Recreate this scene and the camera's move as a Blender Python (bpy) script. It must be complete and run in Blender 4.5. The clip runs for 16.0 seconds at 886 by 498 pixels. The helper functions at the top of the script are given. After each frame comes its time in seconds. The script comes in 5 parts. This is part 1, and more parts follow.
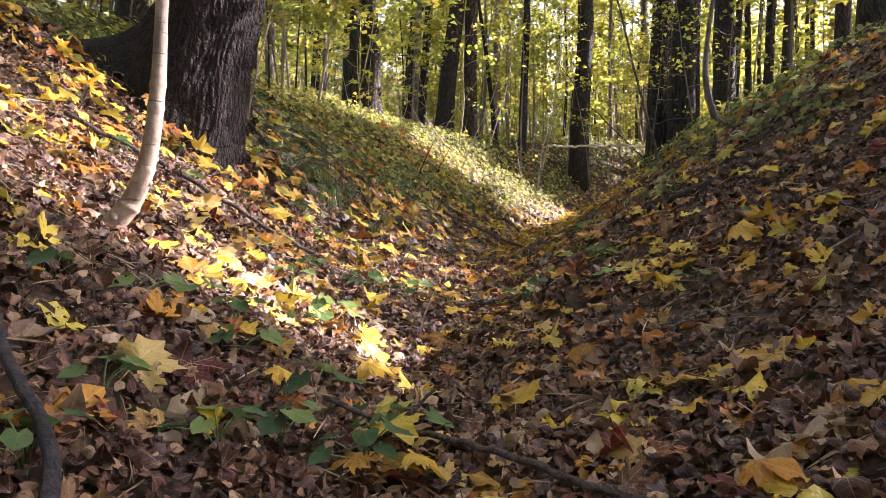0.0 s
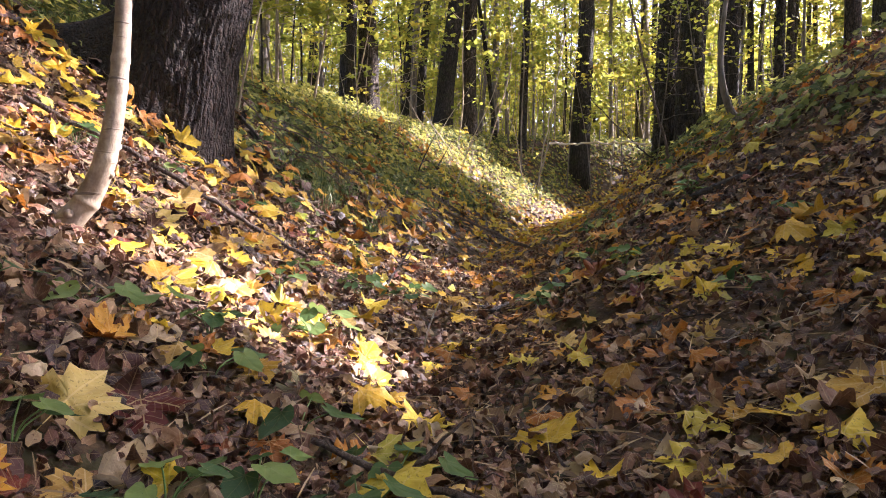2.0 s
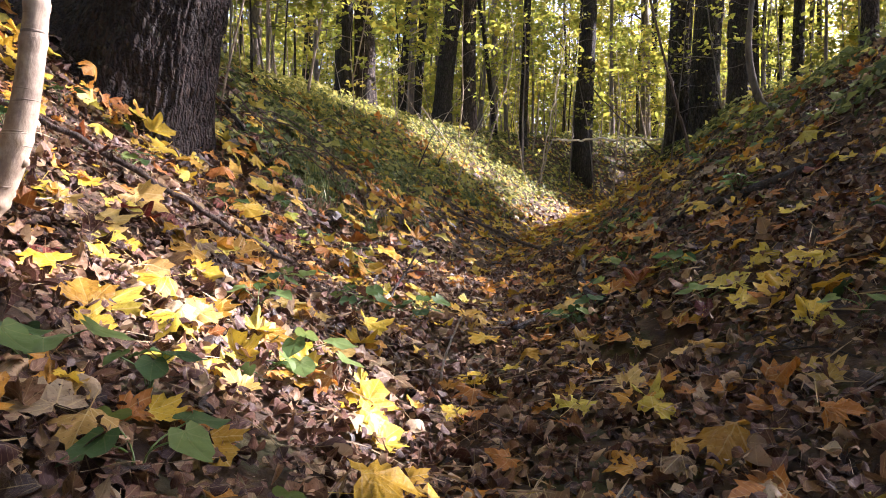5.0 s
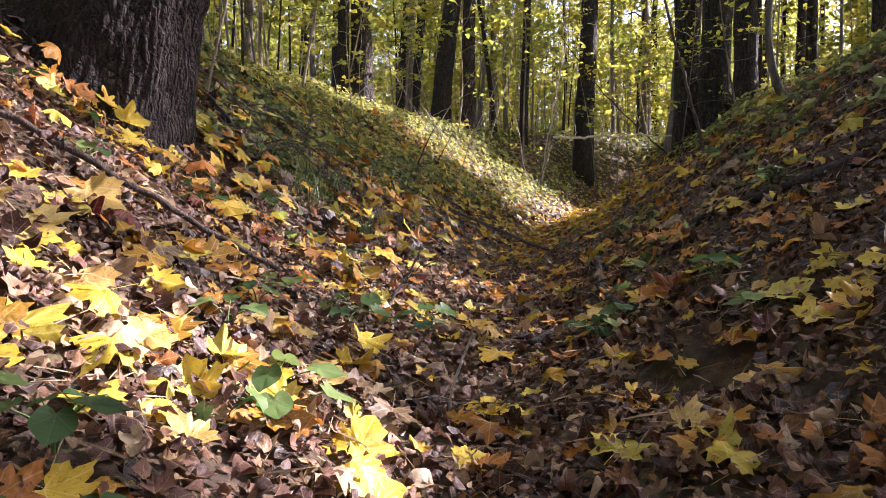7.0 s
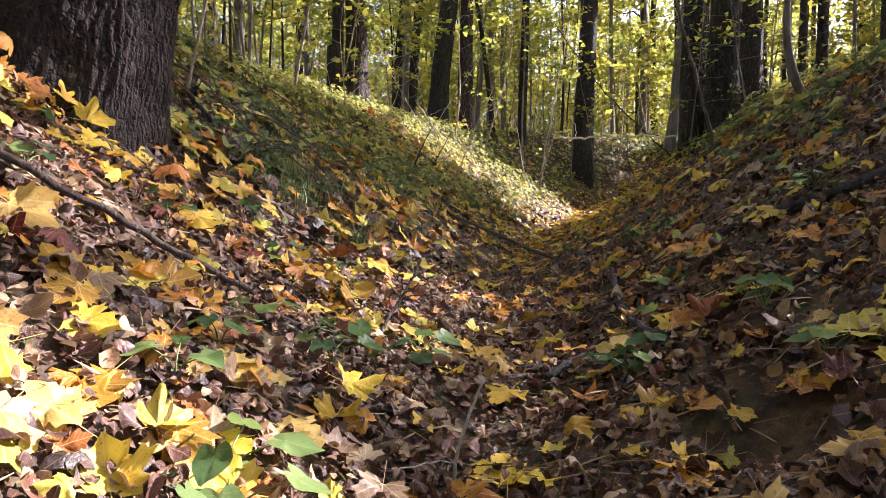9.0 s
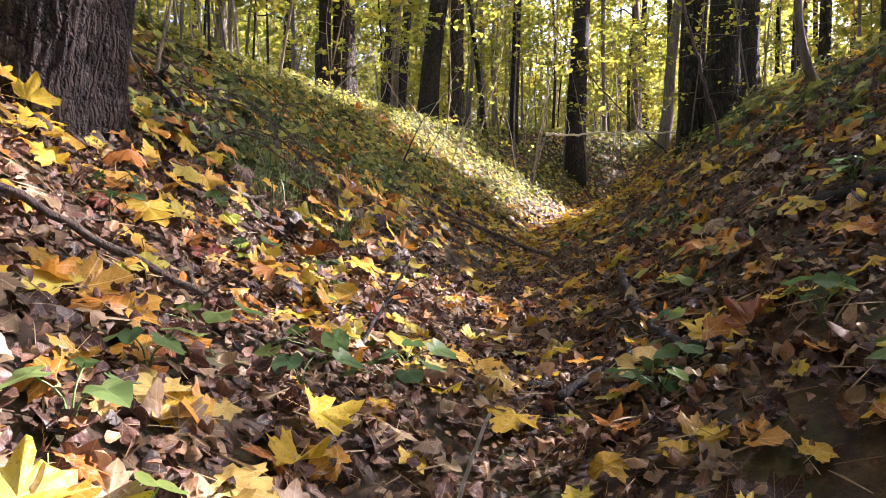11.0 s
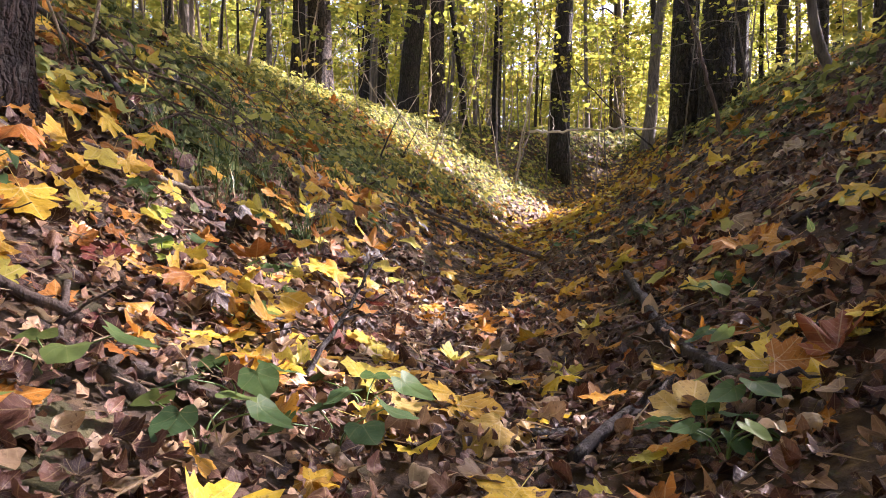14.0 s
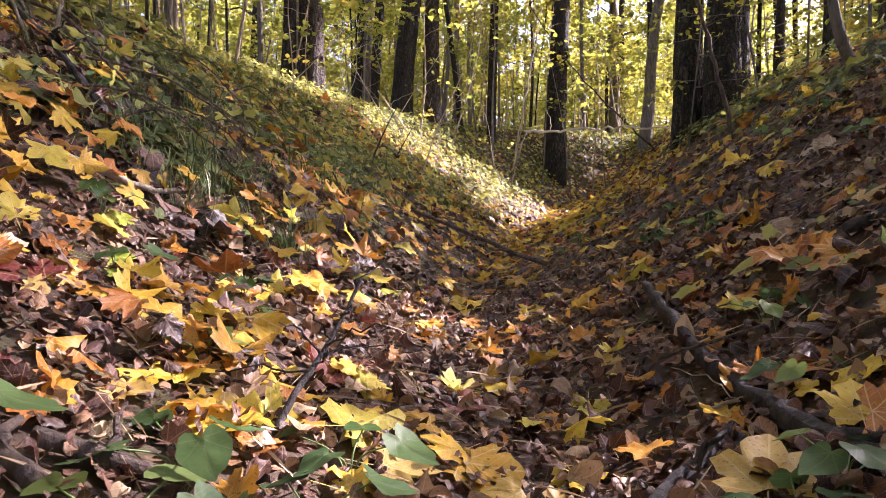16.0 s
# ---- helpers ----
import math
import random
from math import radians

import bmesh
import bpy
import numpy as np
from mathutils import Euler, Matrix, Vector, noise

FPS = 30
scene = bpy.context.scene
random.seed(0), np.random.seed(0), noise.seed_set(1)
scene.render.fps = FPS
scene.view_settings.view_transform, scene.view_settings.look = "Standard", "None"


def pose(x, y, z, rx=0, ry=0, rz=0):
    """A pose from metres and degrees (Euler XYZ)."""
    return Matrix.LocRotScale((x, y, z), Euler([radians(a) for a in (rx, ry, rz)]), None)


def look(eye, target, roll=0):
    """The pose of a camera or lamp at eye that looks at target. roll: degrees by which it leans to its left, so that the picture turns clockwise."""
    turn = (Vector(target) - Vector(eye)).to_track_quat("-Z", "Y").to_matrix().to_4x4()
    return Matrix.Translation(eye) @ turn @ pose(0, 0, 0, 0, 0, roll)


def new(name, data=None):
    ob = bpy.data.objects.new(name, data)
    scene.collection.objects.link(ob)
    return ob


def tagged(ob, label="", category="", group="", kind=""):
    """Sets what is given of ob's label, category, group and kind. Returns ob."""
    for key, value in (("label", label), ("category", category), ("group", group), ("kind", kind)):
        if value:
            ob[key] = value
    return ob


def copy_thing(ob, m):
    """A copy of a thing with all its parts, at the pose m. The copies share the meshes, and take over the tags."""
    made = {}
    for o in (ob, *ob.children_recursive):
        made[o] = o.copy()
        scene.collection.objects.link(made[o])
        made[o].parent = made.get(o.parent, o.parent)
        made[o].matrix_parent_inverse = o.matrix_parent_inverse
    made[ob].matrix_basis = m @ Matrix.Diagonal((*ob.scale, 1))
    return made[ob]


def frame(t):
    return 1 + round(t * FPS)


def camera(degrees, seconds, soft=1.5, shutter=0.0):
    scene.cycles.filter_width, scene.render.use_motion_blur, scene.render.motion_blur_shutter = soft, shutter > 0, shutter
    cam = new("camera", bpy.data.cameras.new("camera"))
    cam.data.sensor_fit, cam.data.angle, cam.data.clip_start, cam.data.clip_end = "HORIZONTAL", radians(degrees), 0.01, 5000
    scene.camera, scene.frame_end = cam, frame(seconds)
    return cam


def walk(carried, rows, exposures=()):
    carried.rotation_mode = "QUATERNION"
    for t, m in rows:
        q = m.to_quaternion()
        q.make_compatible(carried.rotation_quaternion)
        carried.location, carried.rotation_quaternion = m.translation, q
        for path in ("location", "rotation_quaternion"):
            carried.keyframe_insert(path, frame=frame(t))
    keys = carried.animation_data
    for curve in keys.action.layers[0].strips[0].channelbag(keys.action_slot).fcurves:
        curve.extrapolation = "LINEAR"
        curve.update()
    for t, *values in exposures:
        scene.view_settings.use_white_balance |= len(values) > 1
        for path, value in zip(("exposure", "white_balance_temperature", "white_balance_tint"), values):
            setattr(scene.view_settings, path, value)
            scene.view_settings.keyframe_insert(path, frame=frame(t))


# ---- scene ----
cam = camera(66.0, 16.0, soft=0.95)
PATH = [
    (0, (0.105, 0.141, 0.247), (0.06, 2.14, 0.263), 0.9),
    (0.5, (0.094, 0.22, 0.25), (0.051, 2.219, 0.264), 0.9),
    (1, (0.085, 0.296, 0.253), (0.043, 2.296, 0.267), 0.9),
    (1.5, (0.073, 0.367, 0.253), (0.035, 2.367, 0.268), 0.9),
    (2, (0.064, 0.433, 0.257), (0.027, 2.433, 0.271), 0.9),
    (2.5, (0.05, 0.502, 0.26), (0.015, 2.501, 0.274), 0.9),
    (3, (0.035, 0.576, 0.271), (0.004, 2.576, 0.285), 0.9),
    (3.5, (0.024, 0.654, 0.276), (-0.005, 2.654, 0.291), 0.9),
    (4, (0.01, 0.734, 0.285), (-0.017, 2.733, 0.298), 0.9),
    (6.5, (-0.031, 1.109, 0.286), (-0.053, 3.109, 0.296), 0.6),
    (7, (-0.037, 1.188, 0.294), (-0.057, 3.188, 0.305), 0.6),
    (7.5, (-0.036, 1.267, 0.318), (-0.054, 3.267, 0.328), 0.6),
    (8, (-0.044, 1.341, 0.347), (-0.059, 3.34, 0.357), 0.6),
    (8.5, (-0.05, 1.41, 0.348), (-0.063, 3.41, 0.359), 0.6),
    (11, (-0.059, 1.779, 0.338), (-0.04, 3.779, 0.35), 0.5),
    (11.5, (-0.065, 1.85, 0.341), (-0.036, 3.85, 0.353), 0.5),
    (12, (-0.06, 1.921, 0.352), (-0.022, 3.92, 0.364), 0.5),
    (12.5, (-0.058, 1.99, 0.355), (-0.011, 3.989, 0.367), 0.5),
    (13, (-0.053, 2.062, 0.351), (0.003, 4.061, 0.364), 0.5),
    (13.5, (-0.045, 2.138, 0.346), (0.02, 4.137, 0.359), 0.5),
    (14, (-0.038, 2.215, 0.339), (0.036, 4.214, 0.354), 0.4),
    (14.5, (-0.037, 2.282, 0.333), (0.044, 4.28, 0.347), 0.4),
    (15, (-0.04, 2.345, 0.34), (0.045, 4.343, 0.355), 0.4),
    (15.5, (-0.043, 2.404, 0.352), (0.045, 4.402, 0.367), 0.4),
    (16, (-0.044, 2.471, 0.369), (0.047, 4.469, 0.386), 0.3),
]
walk(cam, [(t, look(eye, target, roll)) for t, eye, target, roll in PATH],
     [(0, 2.48, 5850, 29), (4, 2.32, 5800, 29), (6.5, 2.1, 5700, 30), (8.5, 2.18, 5700, 27), (11, 2.42, 5850, 29), (13.5, 2.46, 5900, 33), (16, 2.47, 5830, 39)])
# ---- world and sun ----
SUN_AZ, SUN_EL = radians(66), radians(34)          # azimuth from +y towards +x
SUN_DIR = Vector((math.sin(SUN_AZ) * math.cos(SUN_EL), math.cos(SUN_AZ) * math.cos(SUN_EL), math.sin(SUN_EL)))
world = bpy.data.worlds.new("sky")
scene.world = world
world.use_nodes = True
wn = world.node_tree
sky = wn.nodes.new("ShaderNodeTexSky")
sky.sky_type, sky.sun_disc = "NISHITA", False
sky.dust_density, sky.air_density = 4.0, 1.0
sky.sun_elevation, sky.sun_rotation = SUN_EL, SUN_AZ
wn.nodes["Background"].inputs["Strength"].default_value = 0.145
wn.links.new(sky.outputs["Color"], wn.nodes["Background"].inputs["Color"])
sun = new("sun", bpy.data.lights.new("sun", "SUN"))
sun.data.energy, sun.data.angle, sun.data.color = 5.0, radians(0.6), (1.0, 0.93, 0.80)
sun.rotation_euler = SUN_DIR.to_track_quat("Z", "Y").to_euler()


# ---- materials ----
class Nodes:
    """A small helper that writes node trees in few lines."""

    def __init__(self, name):
        self.mat = bpy.data.materials.new(name)
        self.mat.use_nodes = True
        self.tree = self.mat.node_tree
        self.bsdf = self.tree.nodes["Principled BSDF"]
        self.out = self.tree.nodes["Material Output"]

    def add(self, kind, **inputs):
        node = self.tree.nodes.new("ShaderNode" + kind)
        for key, value in inputs.items():
            self.put(node.inputs[key.replace("_", " ")], value)
        return node

    def put(self, socket, value):
        if isinstance(value, bpy.types.NodeSocket):
            self.tree.links.new(value, socket)
        else:
            socket.default_value = value

    def math(self, op, a, b=0.0):
        node = self.tree.nodes.new("ShaderNodeMath")
        node.operation = op
        self.put(node.inputs[0], a)
        self.put(node.inputs[1], b)
        return node.outputs[0]

    def ramp(self, fac, *stops):
        node = self.tree.nodes.new("ShaderNodeValToRGB")
        el = node.color_ramp.elements
        while len(el) < len(stops):
            el.new(0.5)
        for e, (p, c) in zip(el, stops):
            e.position, e.color = p, (*c, 1)
        self.put(node.inputs[0], fac)
        return node.outputs[0]

    def mix(self, fac, a, b, mode="MIX"):
        node = self.tree.nodes.new("ShaderNodeMix")
        node.data_type, node.blend_type = "RGBA", mode
        self.put(node.inputs[0], fac)
        self.put(node.inputs[6], a)
        self.put(node.inputs[7], b)
        return node.outputs[2]

    def noise(self, scale, detail=4.0, rough=0.6, vector=None, out=0):
        node = self.add("TexNoise", Scale=scale, Detail=detail, Roughness=rough)
        if vector is not None:
            self.put(node.inputs["Vector"], vector)
        return node.outputs[out]

    def coords(self, which="Object"):
        return self.add("TexCoord").outputs[which]

    def stretch(self, vector, x, y, z):
        return self.add("Mapping", Vector=vector, Scale=(x, y, z)).outputs[0]

    def bump(self, height, strength, distance, then=None):
        node = self.add("Bump", Strength=strength, Distance=distance, Height=height)
        if then is not None:
            self.put(node.inputs["Normal"], then)
        return node.outputs[0]

    def surface(self, color, rough, normal=None):
        self.put(self.bsdf.inputs["Base Color"], color)
        self.put(self.bsdf.inputs["Roughness"], rough)
        if normal is not None:
            self.put(self.bsdf.inputs["Normal"], normal)
        return self.mat


def leaf_material(name, stops, through_light=0.35, veins=0.35, spots=0.3, rough=0.5, single=False, gloss=0.4, drift=0.0, crease=0.6):
    """A thin leaf: colour varied from leaf to leaf, veins from the leaf's base, blotches and spots."""
    n = Nodes(name)
    rnd = n.add("ObjectInfo").outputs["Random"] if single else n.add("NewGeometry").outputs["Random Per Island"]
    if drift:
        # whole sprays turn together, so the hue drifts through the crown
        wide = n.noise(drift, 2.0, 0.5, n.add("NewGeometry").outputs["Position"])
        rnd = n.math("ADD", n.math("MULTIPLY", rnd, 0.45), n.math("SUBTRACT", n.math("MULTIPLY", wide, 1.7), 0.6))
    base = n.ramp(rnd, *stops)
    uv = n.coords("UV")
    sep = n.add("SeparateXYZ", Vector=uv)
    u, v = sep.outputs[0], sep.outputs[1]
    ang = n.math("ARCTAN2", u, v)
    r = n.math("SQRT", n.math("ADD", n.math("MULTIPLY", u, u), n.math("MULTIPLY", v, v)))
    off = n.math("MULTIPLY", n.math("PINGPONG", ang, 0.41), r)
    herring = n.math("PINGPONG", n.math("SUBTRACT", r, off), 0.06)
    vein = n.math("MAXIMUM", n.math("LESS_THAN", off, 0.011), n.math("MULTIPLY", n.math("LESS_THAN", herring, 0.006), 0.5))
    # side veins branch off as ripples along the leaf
    side = n.add("TexWave", Vector=uv, Scale=3.2, Distortion=2.5, Detail=1.0).outputs[1]
    place = n.add("NewGeometry").outputs["Position"]
    blotch = n.noise(38.0, 4.0, 0.65, place)
    col = n.mix(n.math("MULTIPLY", n.math("SUBTRACT", blotch, 0.35), spots * 2.2), base, n.mix(1.0, base, (0.42, 0.27, 0.16, 1), "MULTIPLY"))
    fleck = n.math("GREATER_THAN", n.noise(190.0, 2.0, 0.5, place), 0.64)
    col = n.mix(n.math("MULTIPLY", fleck, spots), col, (0.06, 0.03, 0.012, 1))
    # patches where the colour has turned further than in the rest of the blade
    turned = n.add("MapRange", Value=n.noise(21.0, 3.0, 0.6, place), From_Min=0.46, From_Max=0.66).outputs[0]
    col = n.mix(n.math("MULTIPLY", turned, min(1.0, spots * 0.9)), col, n.mix(1.0, col, (0.86, 0.68, 0.5, 1), "MULTIPLY"))
    col = n.mix(n.math("MULTIPLY", vein, veins), col, n.mix(0.55, col, (0.80, 0.62, 0.30, 1)))
    height = n.math("ADD", n.math("MULTIPLY", side, 0.04), n.math("ADD", n.noise(110.0, 4.0, 0.65, place), n.math("MULTIPLY", vein, -0.8)))
    normal = n.bump(height, 0.6 * crease + 0.1, 0.004, n.bump(n.noise(42.0, 2.0, 0.5, place), crease, 0.011))
    n.surface(col, rough, normal)
    n.bsdf.inputs["Specular IOR Level"].default_value = gloss
    if through_light:
        tr = n.add("BsdfTranslucent", Color=col)
        shader = n.add("MixShader", Fac=through_light)
        n.tree.links.new(n.bsdf.outputs[0], shader.inputs[1])
        n.tree.links.new(tr.outputs[0], shader.inputs[2])
        n.tree.links.new(shader.outputs[0], n.out.inputs[0])
    return n.mat


BROWN = [(0.0, (0.032, 0.0135, 0.011)), (0.3, (0.081, 0.035, 0.027)), (0.55, (0.15, 0.07, 0.049)), (0.72, (0.228, 0.122, 0.074)), (0.88, (0.33, 0.203, 0.112)), (1.0, (0.45, 0.335, 0.20))]
# darker browns for the lower litter and for leaves between herbs
UNDER_BROWN = [(0.0, (0.02, 0.0115, 0.01)), (0.5, (0.061, 0.029, 0.024)), (0.85, (0.128, 0.063, 0.049)), (1.0, (0.2, 0.123, 0.096))]
YELLOW = [(0.0, (0.40, 0.215, 0.022)), (0.3, (0.62, 0.38, 0.026)), (0.7, (0.78, 0.57, 0.042)), (1.0, (0.54, 0.48, 0.07))]
ORANGE = [(0.0, (0.33, 0.115, 0.022)), (0.5, (0.52, 0.215, 0.024)), (1.0, (0.66, 0.345, 0.034))]
RED = [(0.0, (0.10, 0.016, 0.013)), (0.6, (0.19, 0.034, 0.02)), (1.0, (0.28, 0.085, 0.03))]
TAN = [(0.0, (0.45, 0.27, 0.075)), (0.5, (0.58, 0.39, 0.095)), (1.0, (0.66, 0.49, 0.15))]
PALE = [(0.0, (0.20, 0.125, 0.07)), (0.5, (0.31, 0.21, 0.12)), (1.0, (0.50, 0.39, 0.25))]
LIME = [(0.0, (0.17, 0.205, 0.04)), (0.35, (0.26, 0.285, 0.042)), (0.7, (0.43, 0.395, 0.058)), (1.0, (0.58, 0.44, 0.07))]
HERB = [(0.0, (0.045, 0.09, 0.036)), (0.5, (0.08, 0.145, 0.045)), (1.0, (0.20, 0.27, 0.075))]
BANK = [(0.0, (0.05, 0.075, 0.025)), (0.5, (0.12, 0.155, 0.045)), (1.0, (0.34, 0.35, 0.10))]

M_BROWN = leaf_material("brown_litter", BROWN, 0.12, 0.35, 0.6, 0.5, gloss=0.28)
# a paler, yellower herb leaf than M_BANK
M_RIM = leaf_material("yellow_green_herb_leaf", [(0.0, (0.24, 0.24, 0.05)), (0.5, (0.41, 0.41, 0.085)), (1.0, (0.60, 0.53, 0.14))], 0.42, 0.3, 0.1, 0.5, gloss=0.15)
M_UNDER = leaf_material("under_litter", UNDER_BROWN, 0.05, 0.3, 0.6, 0.45, gloss=0.36)
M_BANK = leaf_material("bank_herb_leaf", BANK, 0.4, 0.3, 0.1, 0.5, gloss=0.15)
M_YELLOW = leaf_material("yellow_leaf", YELLOW, 0.33, 0.4, 0.4, 0.45, gloss=0.35)
M_ORANGE = leaf_material("orange_leaf", ORANGE, 0.33, 0.4, 0.5, 0.45, gloss=0.35)
M_RED = leaf_material("red_leaf", RED, 0.3, 0.4, 0.3, 0.5)
M_PALE = leaf_material("pale_leaf", PALE, 0.25, 0.3, 0.3, 0.5)
M_LIME = leaf_material("canopy_leaf", LIME, 0.66, 0.0, 0.1, 0.45, drift=0.8)
M_ONE = {k: leaf_material(k + "_single_leaf", s, 0.3, 0.7, 0.4, 0.45, True, 0.35, crease=0.28) for k, s in
         (("yellow", YELLOW), ("orange", ORANGE), ("red", RED), ("tan", TAN), ("pale", PALE), ("brown", BROWN), ("lime", [(0.0, (0.30, 0.44, 0.035)), (1.0, (0.50, 0.58, 0.06))]))}
M_HERB = leaf_material("herb_leaf", HERB, 0.4, 0.1, 0.12, 0.5, True, 0.2, crease=0.12)


def bark_material(name, dark, light, grain=26.0, moss=0.0, grey_fleck_share=0.15, plates=0.0):
    n = Nodes(name)
    co = n.coords()
    fine = n.noise(grain, 8.0, 0.7, n.stretch(co, 1, 1, 0.16))
    wide = n.noise(1.7, 4.0, 0.6, co)
    col = n.ramp(fine, (0.36, dark), (0.64, light))
    col = n.mix(n.math("MULTIPLY", wide, 0.7), col, n.mix(1.0, col, (0.5, 0.45, 0.42, 1), "MULTIPLY"))
    # pale grey flecks, scattered by noise
    grey_fleck = n.math("MULTIPLY", n.math("GREATER_THAN", n.noise(11.0, 5.0, 0.7, co), 0.62), grey_fleck_share)
    col = n.mix(grey_fleck, col, (0.30, 0.29, 0.24, 1))
    if moss:
        col = n.mix(n.math("MULTIPLY", n.math("GREATER_THAN", n.noise(4.0, 5.0, 0.7, co), 0.55), moss), col, (0.06, 0.09, 0.02, 1))
    crack = n.noise(grain * 2.6, 6.0, 0.7, n.stretch(co, 1, 1, 0.35))
    normal = n.bump(crack, 0.7, 0.012, n.bump(fine, 1.0, 0.03))
    if plates:
        # furrows between long plates of bark, bent by noise; colour much darker inside them
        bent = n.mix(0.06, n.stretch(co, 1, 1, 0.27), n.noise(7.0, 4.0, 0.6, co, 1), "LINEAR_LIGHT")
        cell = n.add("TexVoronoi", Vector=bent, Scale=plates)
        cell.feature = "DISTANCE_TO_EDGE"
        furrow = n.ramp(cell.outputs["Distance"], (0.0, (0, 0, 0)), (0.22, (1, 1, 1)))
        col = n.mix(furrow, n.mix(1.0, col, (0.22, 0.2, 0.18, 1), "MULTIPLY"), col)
        normal = n.bump(furrow, 1.0, 0.02, normal)
    return n.surface(col, 0.9, normal)


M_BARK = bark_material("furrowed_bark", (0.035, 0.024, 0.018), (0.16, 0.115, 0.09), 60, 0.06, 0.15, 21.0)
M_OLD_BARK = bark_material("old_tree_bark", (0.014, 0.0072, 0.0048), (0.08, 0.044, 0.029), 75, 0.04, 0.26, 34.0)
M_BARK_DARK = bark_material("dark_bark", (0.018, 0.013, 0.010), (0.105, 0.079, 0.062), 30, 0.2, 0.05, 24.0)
M_BARK_GREY = bark_material("grey_bark", (0.10, 0.085, 0.07), (0.30, 0.255, 0.215), 30, 0.05)
M_BARK_PALE = bark_material("smooth_pale_bark", (0.20, 0.145, 0.10), (0.60, 0.50, 0.37), 22, 0.0, 0.35)


def ringed_bark():
    """Smooth pale bark with fine rings, grey smears and darker scars across the stem."""
    n = Nodes("ringed_pale_bark")
    co = n.coords()
    fine, smear = n.noise(60, 6.0, 0.7, n.stretch(co, 1, 1, 0.4)), n.noise(9.0, 5.0, 0.65, co)
    col = n.ramp(fine, (0.3, (0.25, 0.18, 0.12)), (0.7, (0.50, 0.41, 0.30)))
    col = n.mix(n.add("MapRange", Value=smear, From_Min=0.42, From_Max=0.64).outputs[0], col, (0.15, 0.105, 0.075, 1))
    ring = n.noise(26.0, 3.0, 0.55, n.stretch(co, 0.25, 0.25, 3.2))
    scar = n.add("MapRange", Value=ring, From_Min=0.61, From_Max=0.68).outputs[0]
    col = n.mix(n.math("MULTIPLY", scar, 0.75), col, (0.085, 0.06, 0.045, 1))
    return n.surface(col, 0.75, n.bump(n.math("ADD", fine, scar), 0.5, 0.004))


M_BARK_RINGED = ringed_bark()
M_TWIG = bark_material("twig_bark", (0.075, 0.052, 0.042), (0.24, 0.175, 0.14), 60)
M_DEAD = bark_material("rotten_branch", (0.028, 0.022, 0.021), (0.105, 0.087, 0.083), 40)
M_BLEACHED = bark_material("bleached_wood", (0.52, 0.47, 0.40), (0.80, 0.75, 0.66), 60)
M_STRAW = bark_material("dry_stalk", (0.4, 0.33, 0.24), (0.66, 0.58, 0.45), 60)


def ground_material():
    n = Nodes("leaf_mould")
    co = n.coords()
    a, b = n.noise(14.0, 8.0, 0.75, co), n.noise(1.3, 4.0, 0.6, co)
    col = n.ramp(a, (0.3, (0.022, 0.014, 0.009)), (0.5, (0.075, 0.045, 0.026)), (0.62, (0.15, 0.095, 0.045)), (0.75, (0.26, 0.17, 0.06)))
    green = n.math("MULTIPLY", n.math("GREATER_THAN", n.noise(5.0, 6.0, 0.7, co), 0.56), n.math("MULTIPLY", b, 0.7))
    col = n.mix(green, col, (0.07, 0.10, 0.025, 1))
    return n.surface(col, 0.95, n.bump(a, 0.8, 0.03))


M_GROUND = ground_material()


def grass_material():
    n = Nodes("grass_blade")
    col = n.ramp(n.add("NewGeometry").outputs["Random Per Island"], (0.0, (0.05, 0.11, 0.03)), (0.6, (0.12, 0.20, 0.05)), (1.0, (0.36, 0.32, 0.13)))
    return n.surface(col, 0.45)


M_GRASS = grass_material()


# ---- the lie of the land ----
def vnoise(x, y, scale, seed):
    """Smooth value noise, about -1 to 1, for arrays."""
    x, y = np.asarray(x, float) / scale + 31.7 * seed, np.asarray(y, float) / scale + 17.3 * seed
    i, j = np.floor(x), np.floor(y)
    fx, fy = x - i, y - j
    fx, fy = fx * fx * (3 - 2 * fx), fy * fy * (3 - 2 * fy)

    def h(a, b):
        s = np.sin(a * 127.1 + b * 311.7 + seed * 74.7) * 43758.5453
        return 2 * (s - np.floor(s)) - 1

    low = h(i, j) * (1 - fx) + h(i + 1, j) * fx
    high = h(i, j + 1) * (1 - fx) + h(i + 1, j + 1) * fx
    return low * (1 - fy) + high * fy


def gully_axis(y):
    return -0.049 + 0.0467 * y + 0.0163 * np.clip(y - 4, 0, 20) ** 2


